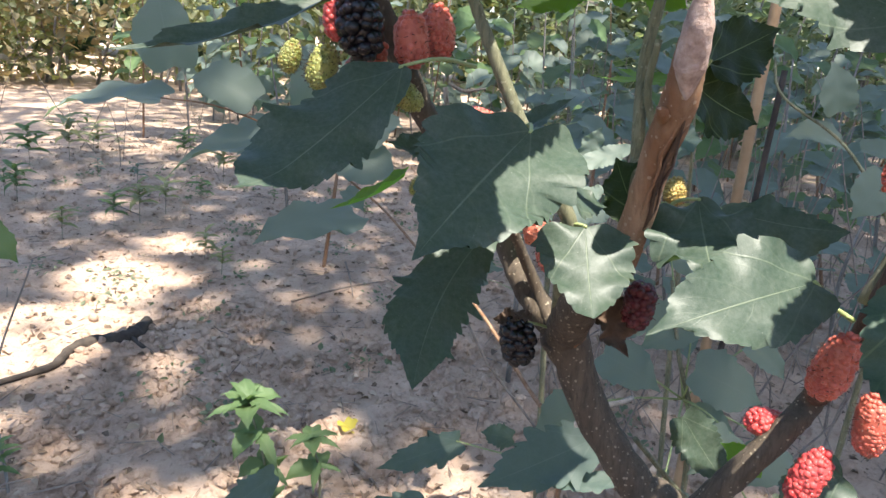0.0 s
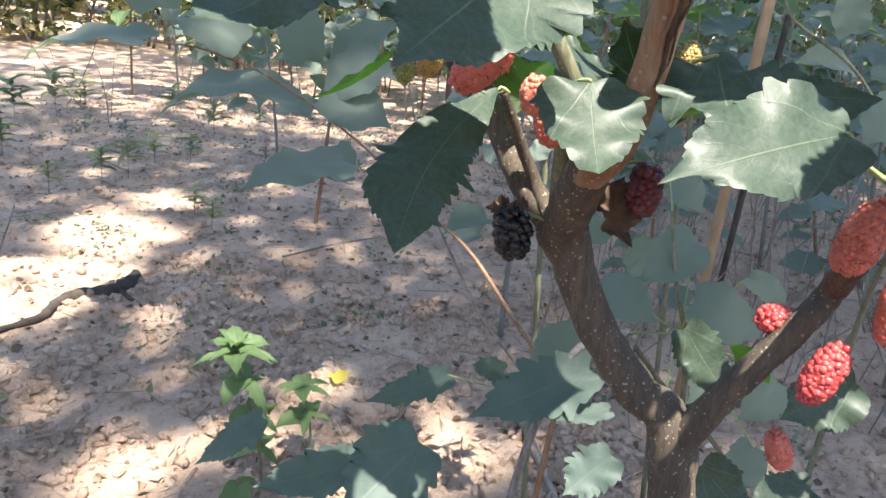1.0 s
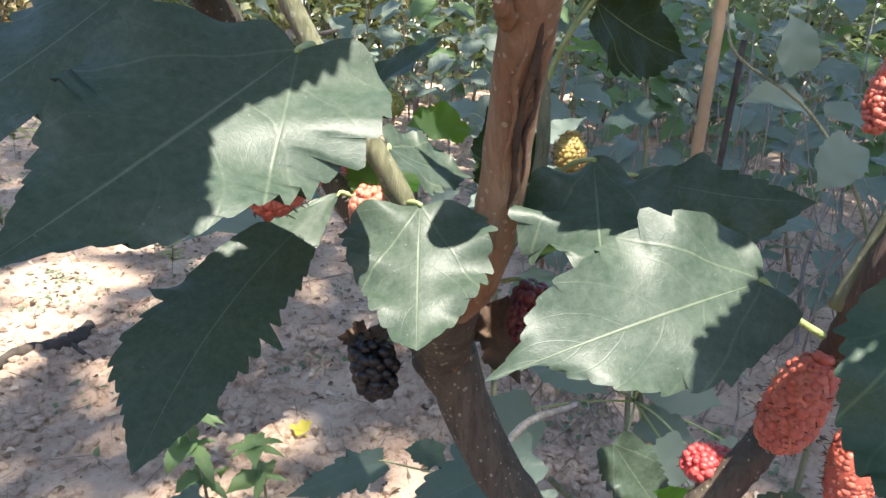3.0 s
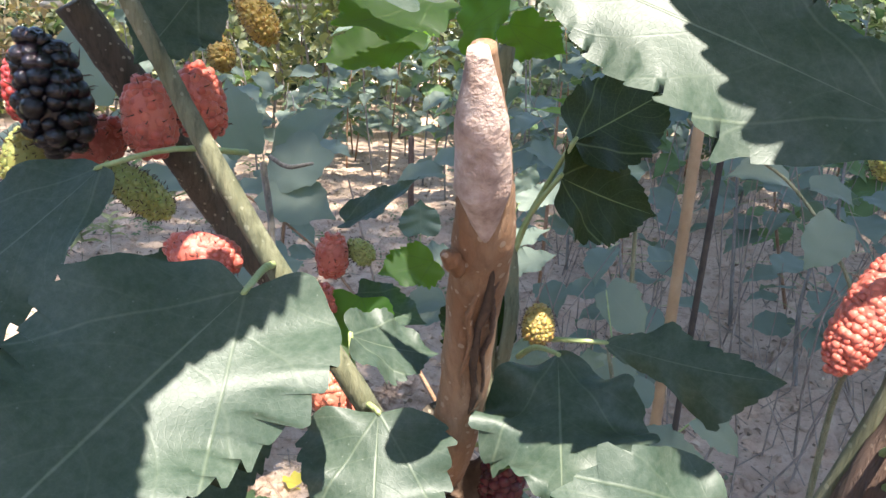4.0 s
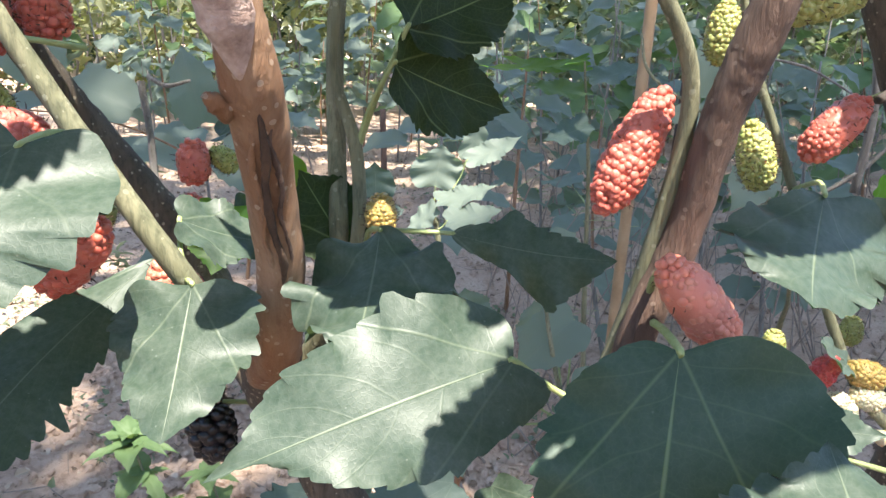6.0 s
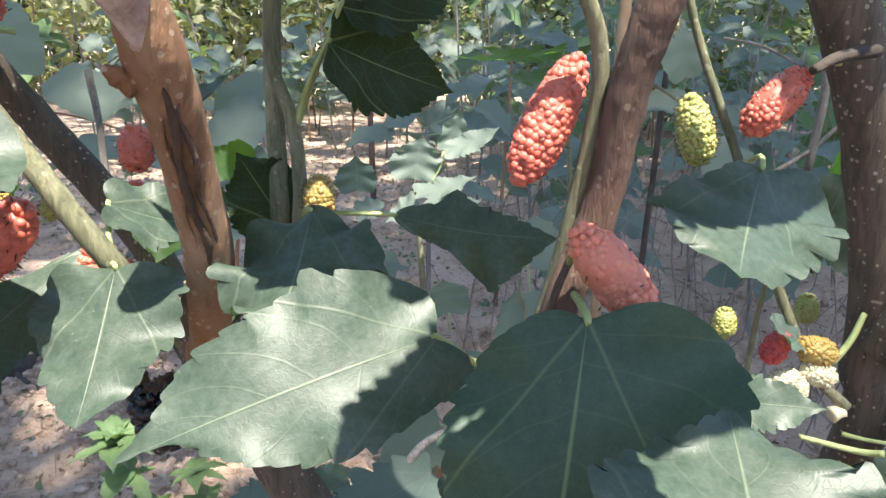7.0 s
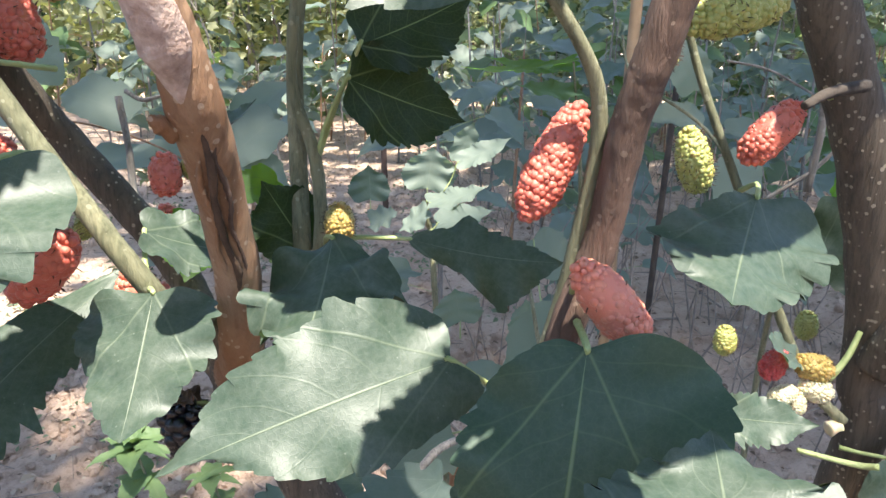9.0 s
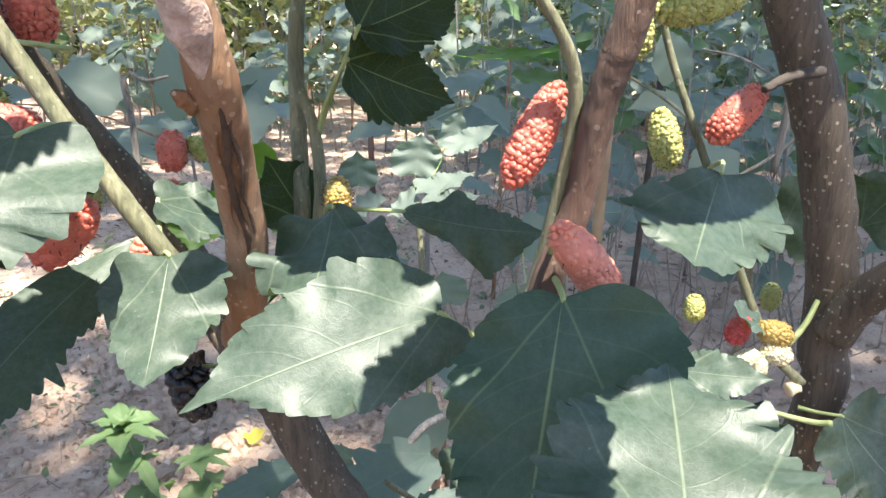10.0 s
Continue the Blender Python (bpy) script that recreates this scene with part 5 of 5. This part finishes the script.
stem_data.from_pydata([tuple(p) for p in tv], [], tf)
stem_data.materials.append(TWIG)
tagged(new("thin_stems", smooth(stem_data)), "tangle of thin dry stems among the saplings", "stems", kind="stuff")

# ---- stakes and the fence ----
def stake(x, y, h, r, dx, dy, mat, name, label):
    ob = thing(name, (x, y, LEVEL), label, "stake")
    part("pole", tube([(x, y, LEVEL - 0.05), (x + dx * 0.5, y + dy * 0.5, LEVEL + h / 2), (x + dx, y + dy, LEVEL + h)], [r, r * 0.95, r * 0.9], 9, 6, 0.08, int(x * 10)), mat, ob)
    return ob


stake(0.440, 1.054, 1.38, 0.0085, 0.006, 0.0, STAKE, "wooden_stake", "straight brown wooden stake in the soil")
stake(-0.095, 4.424, 0.65, 0.02, -0.02, 0.0, BARK_WARM, "wooden_stake", "short reddish-brown stick standing in the soil")
stake(0.72, 1.70, 1.05, 0.008, 0.02, 0.0, LOG, "wooden_stake", "thin dark stake among the saplings")
for x, y, h in ((-5.4, 12.2, 2.6), (-3.2, 12.3, 2.5), (-1.0, 12.3, 2.6), (1.4, 12.4, 2.5)):
    stake(x, y, h, 0.06, 0.03, 0, POST, "fence_post", "weathered grey wooden fence post")
rail = thing("fence_rail", (-3.2, 12.25, LEVEL), "weathered grey horizontal fence rail", "fence")
part("pole", tube([(-7.0, 12.14, 1.36), (-3.2, 12.20, 1.58), (-0.8, 12.20, 1.49), (1.9, 12.3, 1.52)], [0.06, 0.058, 0.056, 0.052], 8, 8, 0.1, 41), POST, rail)

# ---- brush and trees behind ----
def bush(x, y, h, w, mat, seed, count, size, name="bush", label="leafy green bush with thin brown stems", stems=5, low=0.12, bark=None):
    rng = np.random.default_rng(seed)
    ob = thing(name, (x, y, LEVEL), label, "bush", "brush along the fence")
    for k in range(stems):
        a, b = rng.uniform(-w, w) * 0.35, rng.uniform(-w, w) * 0.25
        c, d = a + rng.uniform(-w, w) * 0.3, b + rng.uniform(-w, w) * 0.2
        part("stem", tube([(x + a, y + b, LEVEL - 0.03), (x + (a + c) / 2 + 0.05, y + (b + d) / 2, LEVEL + h * 0.5), (x + c, y + d, LEVEL + h * rng.uniform(0.8, 1.05))], [0.025, 0.018, 0.008], 6, 4, 0.1, seed + k), bark or BARK_GREY, ob)
    clumps = rng.normal(size=(14, 3)) * np.array([w * 0.42, w * 0.32, h * 0.26]) + np.array([x, y, LEVEL + h * 0.55])
    pick = clumps[rng.integers(0, 14, count)]
    pos = pick + rng.normal(size=(count, 3)) * np.array([w * 0.17, w * 0.15, h * 0.11])
    pos[:, 2] = np.abs(pos[:, 2] - low - LEVEL) + low + LEVEL
    ways = rng.normal(size=(count, 3)) * np.array([1, 1, 0.5]) + np.array([0, -0.2, -0.5])
    part("crown", leaf_cloud("crown", pos, ways, rng.uniform(0.6, 1.3, count) * size, mat), mat, ob)
    return ob


brush = random.Random(3)
for k in range(13):
    x = -9.2 + k * 1.5 + brush.uniform(-0.45, 0.45)
    y = brush.uniform(8.6, 11.4)
    m = FAR_DRY if x < -5.4 and k % 2 == 0 else FAR_OLIVE if x < 0.3 else FAR_GREEN
    bush(x, y, brush.uniform(1.6, 2.6), 1.9, m, 300 + k, 900, 0.16, "bush", "dry yellowish bush with thin stems" if m is FAR_DRY else "leafy green bush with thin brown stems")
for k in range(14):
    x = -13.5 + k * 2.1 + brush.uniform(-0.5, 0.5)
    y = brush.uniform(14.0, 17.0)
    m = FAR_OLIVE if k % 3 == 0 and x < 1 else FAR_GREEN
    bush(x, y, brush.uniform(4.8, 6.8), 3.2, m, 400 + k, 1700, 0.24, "tree", "tall leafy tree behind the fence", 4, 0.3, BARK)

woods_rng = np.random.default_rng(17)
k = 9000
woods = np.stack([woods_rng.uniform(-26, 26, k), woods_rng.uniform(19, 23, k), LEVEL + 7.0 * woods_rng.random(k) ** 0.8], 1)
tagged(new("far_woods", leaf_cloud("far_woods", woods, woods_rng.normal(size=(k, 3)) + np.array([0, 0, -0.5]), woods_rng.uniform(0.5, 1.0, k), CROWN)), "dense dark green woods behind the plot", "woods", kind="stuff")

# unseen leaf ring, added to cut low sky light; left open towards the view
ring = woods_rng.uniform(0.35, 2 * math.pi - 0.35, 6000) + math.pi / 2
away = woods_rng.uniform(12.0, 16.0, 6000)
around = np.stack([away * np.cos(ring), away * np.sin(ring), LEVEL + 3.6 * woods_rng.random(6000)], 1)
around = around[~((np.abs(around[:, 0]) < 0.8 * around[:, 1] + 1.0) & (around[:, 1] > 0))]
tagged(new("woods_around", leaf_cloud("woods_around", around, woods_rng.normal(size=(len(around), 3)) + np.array([0, 0, -0.5]), woods_rng.uniform(0.9, 1.5, len(around)), CROWN)), "unseen ring of dark green leaves, added to block low sky light", "woods", kind="stuff")

# ---- ground cover ----
def seedling(at, size, seed, label="small bright green seedling with pointed leaves", leaves=9, mat=None):
    rng = random.Random(seed)
    at = V(at)
    ob = thing("seedling", at, label, "seedling", "weeds on the soil")
    top = at + Vector((0.01, 0.0, size))
    part("stem", tube([at - Vector((0, 0, 0.01)), (at + top) / 2, top], [0.0016, 0.0014, 0.0011], 6, 4), BARK_GREEN, ob)
    for k in range(leaves):
        a = k * 2.4
        b = at.lerp(top, 0.45 + 0.55 * k / leaves)
        t = b + Vector((math.cos(a), math.sin(a), rng.uniform(-0.25, 0.35))).normalized() * size * rng.uniform(0.4, 0.62)
        shared_leaf(ob, b, t, (0, -0.3, 1), mat or LEAF_WEED, 4)
    return ob


def star_weed(root, top, tiers, label):
    """An upright weed: a thin stem with whorls of pointed leaves. tiers: part of the height, leaves, their length and how far they hang."""
    root, top = V(root), V(top)
    ob = thing("weed", root, label, "weed", "weeds on the soil")
    mid = root.lerp(top, 0.5) + Vector((0.012, 0, 0))
    part("stem", tube([root - Vector((0, 0, 0.02)), mid, top], [0.0035, 0.003, 0.0022], 7, 6, 0.1, 3), BARK_GREEN, ob)
    rnd = random.Random(int(root.y * 1000))
    for t, count, size, hang in tiers:
        at = root.lerp(top, t) + Vector((0.012 * math.sin(math.pi * t), 0, 0))
        for k in range(count):
            a = 6.283 * k / count + rnd.uniform(-0.3, 0.3) + t * 5
            tip = at + Vector((math.cos(a), math.sin(a), rnd.uniform(-0.1, 0.25) - hang)).normalized() * size * rnd.uniform(0.75, 1.15)
            shared_leaf(ob, at + Vector((0, 0, rnd.uniform(-0.008, 0.008))), tip, (0, -0.35, 1), LEAF_WEED, 4 if k % 3 else 3)
    return ob


star_weed((-0.318, 1.25, LEVEL), (-0.366, 1.245, -0.05), ((1.0, 6, 0.055, -0.5), (0.98, 9, 0.085, 0.1), (0.78, 4, 0.09, 0.6), (0.55, 4, 0.085, 0.7), (0.3, 3, 0.07, 0.5)), "bright green upright weed with whorls of pointed leaves")
star_weed((-0.235, 1.31, LEVEL), (-0.245, 1.30, -0.16), ((1.0, 6, 0.07, 0.2), (0.7, 4, 0.07, 0.4)), "yellowish green weed with broad pointed leaves")
star_weed((-0.33, 1.02, LEVEL), (-0.285, 1.02, -0.19), ((1.0, 3, 0.085, 1.2), (0.7, 3, 0.07, 0.6)), "small green weed with drooping leaves")
for k, (p, s) in enumerate((((-3.0315, 4.5250, -0.3800), 0.14), ((-2.9205, 4.8130, -0.3800), 0.16), ((-2.9257, 5.2065, -0.3800), 0.12), ((-2.5354, 3.6667, -0.3800), 0.10), ((-1.7636, 3.5482, -0.3800), 0.10), ((-1.7179, 3.7631, -0.3800), 0.09), ((-1.8309, 3.4034, -0.3800), 0.08), ((-1.9518, 3.1431, -0.3800), 0.07), ((-1.7307, 4.6948, -0.3800), 0.12), ((-2.2214, 5.1633, -0.3800), 0.12), ((-1.0223, 2.8011, -0.3800), 0.06), ((-1.1637, 2.9633, -0.3800), 0.07), ((-0.9806, 1.3142, -0.3800), 0.05))):
    seedling(p, s * 2.3, 60 + k, leaves=12, label="small yellowish green weed on the soil", mat=FAR_OLIVE if k % 3 else LEAF_WEED)
weeds = random.Random(8)
for k in range(34):
    x, y = weeds.uniform(-4.2, 0.9), weeds.uniform(3.7, 7.6)
    seedling((x, y, ground_height(x, y)), weeds.uniform(0.08, 0.2), 20 + k, leaves=8, mat=LEAF_WEED if k % 3 else LEAF_PALE)

litter_rng = np.random.default_rng(4)
n = 11000
lx = litter_rng.uniform(-4.0, 4.0, n)
ly = 1.0 + 8.0 * litter_rng.random(n) ** 1.5
lz = np.array([ground_height(a, b) for a, b in zip(lx, ly)]) + 0.004
ways = np.stack([litter_rng.normal(size=n), litter_rng.normal(size=n), litter_rng.normal(size=n) * 0.15], 1)
DEAD_LITTER = plain_leaf("litter", (0.06, 0.04, 0.028), (0.26, 0.18, 0.12), (0.2, 0.12, 0.05), 0.1, 0.85)
tagged(new("leaf_litter", leaf_cloud("leaf_litter", np.stack([lx, ly, lz], 1), ways, 0.007 + 0.028 * litter_rng.random(n) ** 2, DEAD_LITTER, 0.6)), "dry brown leaf litter scattered over the soil", "leaf litter", kind="stuff")

m = 11000
cx, cy = litter_rng.uniform(-3.2, 3.2, m), 1.0 + 6.0 * litter_rng.random(m) ** 1.5
cs = 0.004 + 0.018 * litter_rng.random(m) ** 3
cv, cf = BALL_LOW
clods = [cv * (cs[k] * litter_rng.uniform(0.6, 1.3, 3)) * (1 + 0.25 * litter_rng.normal(size=(len(cv), 1))) + np.array([cx[k], cy[k], ground_height(cx[k], cy[k]) + cs[k] * 0.2]) for k in range(m)]
clod_data = bpy.data.meshes.new("clods")
clod_data.from_pydata(np.concatenate(clods).tolist(), [], np.concatenate([cf + k * len(cv) for k in range(m)]).tolist())
clod_data.materials.append(SOIL)
smooth(clod_data)
tagged(new("soil_crumbs", clod_data), "loose crumbs of dry soil", "soil", kind="stuff")

crumb_rng = np.random.default_rng(31)
m = 5200
cx, cy = crumb_rng.uniform(-1.1, 0.7, m), 1.0 + 1.5 * crumb_rng.random(m)
keep = np.array([noise.noise((a * 3.1, b * 3.1, 7.0)) for a, b in zip(cx, cy)]) > -0.12
cx, cy = cx[keep], cy[keep]
m = len(cx)
cs = 0.004 + 0.015 * crumb_rng.random(m) ** 2.2
crumbs = [cv * (cs[k] * crumb_rng.uniform(0.6, 1.5, 3)) * (1 + 0.22 * crumb_rng.normal(size=(len(cv), 1))) + np.array([cx[k], cy[k], ground_height(cx[k], cy[k]) + cs[k] * 0.25]) for k in range(m)]
crumb_data = bpy.data.meshes.new("crumbs")
crumb_data.from_pydata(np.concatenate(crumbs).tolist(), [], np.concatenate([cf + k * len(cv) for k in range(m)]).tolist())
crumb_data.materials.append(SOIL)
tagged(new("soil_clods", crumb_data), "rough clods of dry brown soil", "soil", kind="stuff")

straw_rng = np.random.default_rng(37)
sv, sf = [], []
for k in range(900):
    x, y = straw_rng.uniform(-2.2, 1.8), 1.1 + 3.4 * straw_rng.random() ** 1.4
    a, half, thick = straw_rng.uniform(0, 6.28), straw_rng.uniform(0.015, 0.06), straw_rng.uniform(0.0008, 0.002)
    along, across = Vector((math.cos(a), math.sin(a), 0)) * half, Vector((-math.sin(a), math.cos(a), 0)) * thick
    mid = Vector((x, y, ground_height(x, y) + 0.007))
    rise = Vector((0, 0, straw_rng.uniform(-0.004, 0.010)))
    q = len(sv)
    for p in (mid - along, mid + across * 0.3 + rise * 0.4, mid + along + rise):
        sv += [p - across, p + across, p + Vector((0, 0, thick * 2))]
    for r in (0, 3):
        sf += [(q + r, q + r + 3, q + r + 5, q + r + 2), (q + r + 1, q + r + 2, q + r + 5, q + r + 4), (q + r, q + r + 1, q + r + 4, q + r + 3)]
straw_data = bpy.data.meshes.new("straw")
straw_data.from_pydata([tuple(p) for p in sv], [], sf)
straw_data.materials.append(TWIG)
tagged(new("straw_litter", straw_data), "dry straws and thin twigs strewn on the soil", "straw", kind="stuff")

chip_rng = np.random.default_rng(12)
q = 4200
px, py = chip_rng.uniform(-3.2, 2.2, q), 1.2 + 5.6 * chip_rng.random(q) ** 1.3
pz = np.array([ground_height(a, c) for a, c in zip(px, py)]) + 0.003
PALE_LITTER = plain_leaf("pale_litter", (0.34, 0.26, 0.18), (0.58, 0.46, 0.35), (0.3, 0.2, 0.1), 0.1, 0.9)
tagged(new("pale_litter", leaf_cloud("pale_litter", np.stack([px, py, pz], 1), np.stack([chip_rng.normal(size=q), chip_rng.normal(size=q), chip_rng.normal(size=q) * 0.2], 1), 0.007 + 0.034 * chip_rng.random(q) ** 2, PALE_LITTER, 0.6)), "pale dry scraps of leaf scattered over the soil", "leaf litter", kind="stuff")

wisp_rng = np.random.default_rng(23)
spots_x, spots_y = wisp_rng.uniform(-2.6, 1.1, 60), 1.5 + 4.0 * wisp_rng.random(60)
wq = wisp_rng.integers(0, 60, 1500)
wx, wy = spots_x[wq] + wisp_rng.normal(size=1500) * 0.055, spots_y[wq] + wisp_rng.normal(size=1500) * 0.055
wz = np.array([ground_height(a, c) for a, c in zip(wx, wy)]) + 0.004 + 0.035 * wisp_rng.random(1500)
tagged(new("creeping_weeds", leaf_cloud("creeping_weeds", np.stack([wx, wy, wz], 1), np.stack([wisp_rng.normal(size=1500), wisp_rng.normal(size=1500), wisp_rng.normal(size=1500) * 0.5 + 0.3], 1), 0.010 + 0.022 * wisp_rng.random(1500), FAR_GREEN, 0.3)), "low grey-green creeping weeds in patches on the soil", "weeds", kind="stuff")

tw = random.Random(6)
for k in range(46):
    x, y = tw.uniform(-2.6, 2.6), 1.1 + 5.4 * tw.random() ** 1.4
    a, L = tw.uniform(0, 6.28), tw.uniform(0.1, 0.48)
    z = ground_height(x, y) + 0.006
    ob = thing("twig", (x, y, z), "dry pale twig lying on the soil", "twig", "twigs on the soil")
    part("stick", tube([(x, y, z), (x + math.cos(a) * L * 0.5, y + math.sin(a) * L * 0.5 + 0.01, z + 0.006), (x + math.cos(a) * L, y + math.sin(a) * L, z)], [0.0048, 0.0044, 0.0024], 5, 4, 0.2, k), TWIG, ob)


def stick(name, a, b, r, mat, label):
    a, b = V(a), V(b)
    ob = thing(name, a, label, "stick")
    up = Vector((0, 0, r * 0.9))
    part("wood", tube([a + up, (a + b) / 2 + up * 1.6, b + up], [r, r * 1.1, r * 0.7], 9, 8, 0.25, int(r * 1e4)), mat, ob)


snag = thing("fallen_branch", (-1.0789, 2.2440, -0.3800), "dark crooked fallen branch lying on sunny soil", "stick")
part("wood", tube([(-1.0789, 2.2440, -0.3660), (-1.0784, 2.1092, -0.3660), (-1.2009, 2.0170, -0.3660), (-1.1973, 1.8627, -0.3660), (-1.2879, 1.7150, -0.3660)], [0.022, 0.030, 0.018, 0.014, 0.008], 10, 8, 0.5, 44), LOG, snag)
part("twig", tube([(-1.0784, 2.1092, -0.3660), (-0.9319, 1.9902, -0.3600)], [0.010, 0.004], 7, 5, 0.4, 45), LOG, snag)
stick("fallen_stick", (0.2352, 1.6992, -0.3800), (0.3239, 1.2716, -0.3800), 0.010, TWIG, "pale dry stick lying on the soil")
for p, m, s, nm, lb in (((-0.2556, 1.7164, -0.3800), LEAF_YELLOW, 0.085, "fallen_leaf", "fallen yellow leaf on the soil"), ((-0.3388, 1.6915, -0.3800), LEAF_DEAD, 0.08, "fallen_leaf", "fallen dark brown leaf on the soil")):
    c = V(p)
    ob = new(nm, leaf_mesh(s, s * 0.7, seed=int(s * 1000) + len(nm), fold=0.3, ripple=0.06, curl=0.2, cols=3, teeth=7, jag=0.2, steps=3))
    ob.data.materials.append(m)
    ob.matrix_basis = Matrix.Translation(c + Vector((0, 0, 0.012))) @ Matrix.Rotation(c.x * 9, 4, "Z")
    tagged(ob, lb, "leaf" if nm == "fallen_leaf" else "scrap")
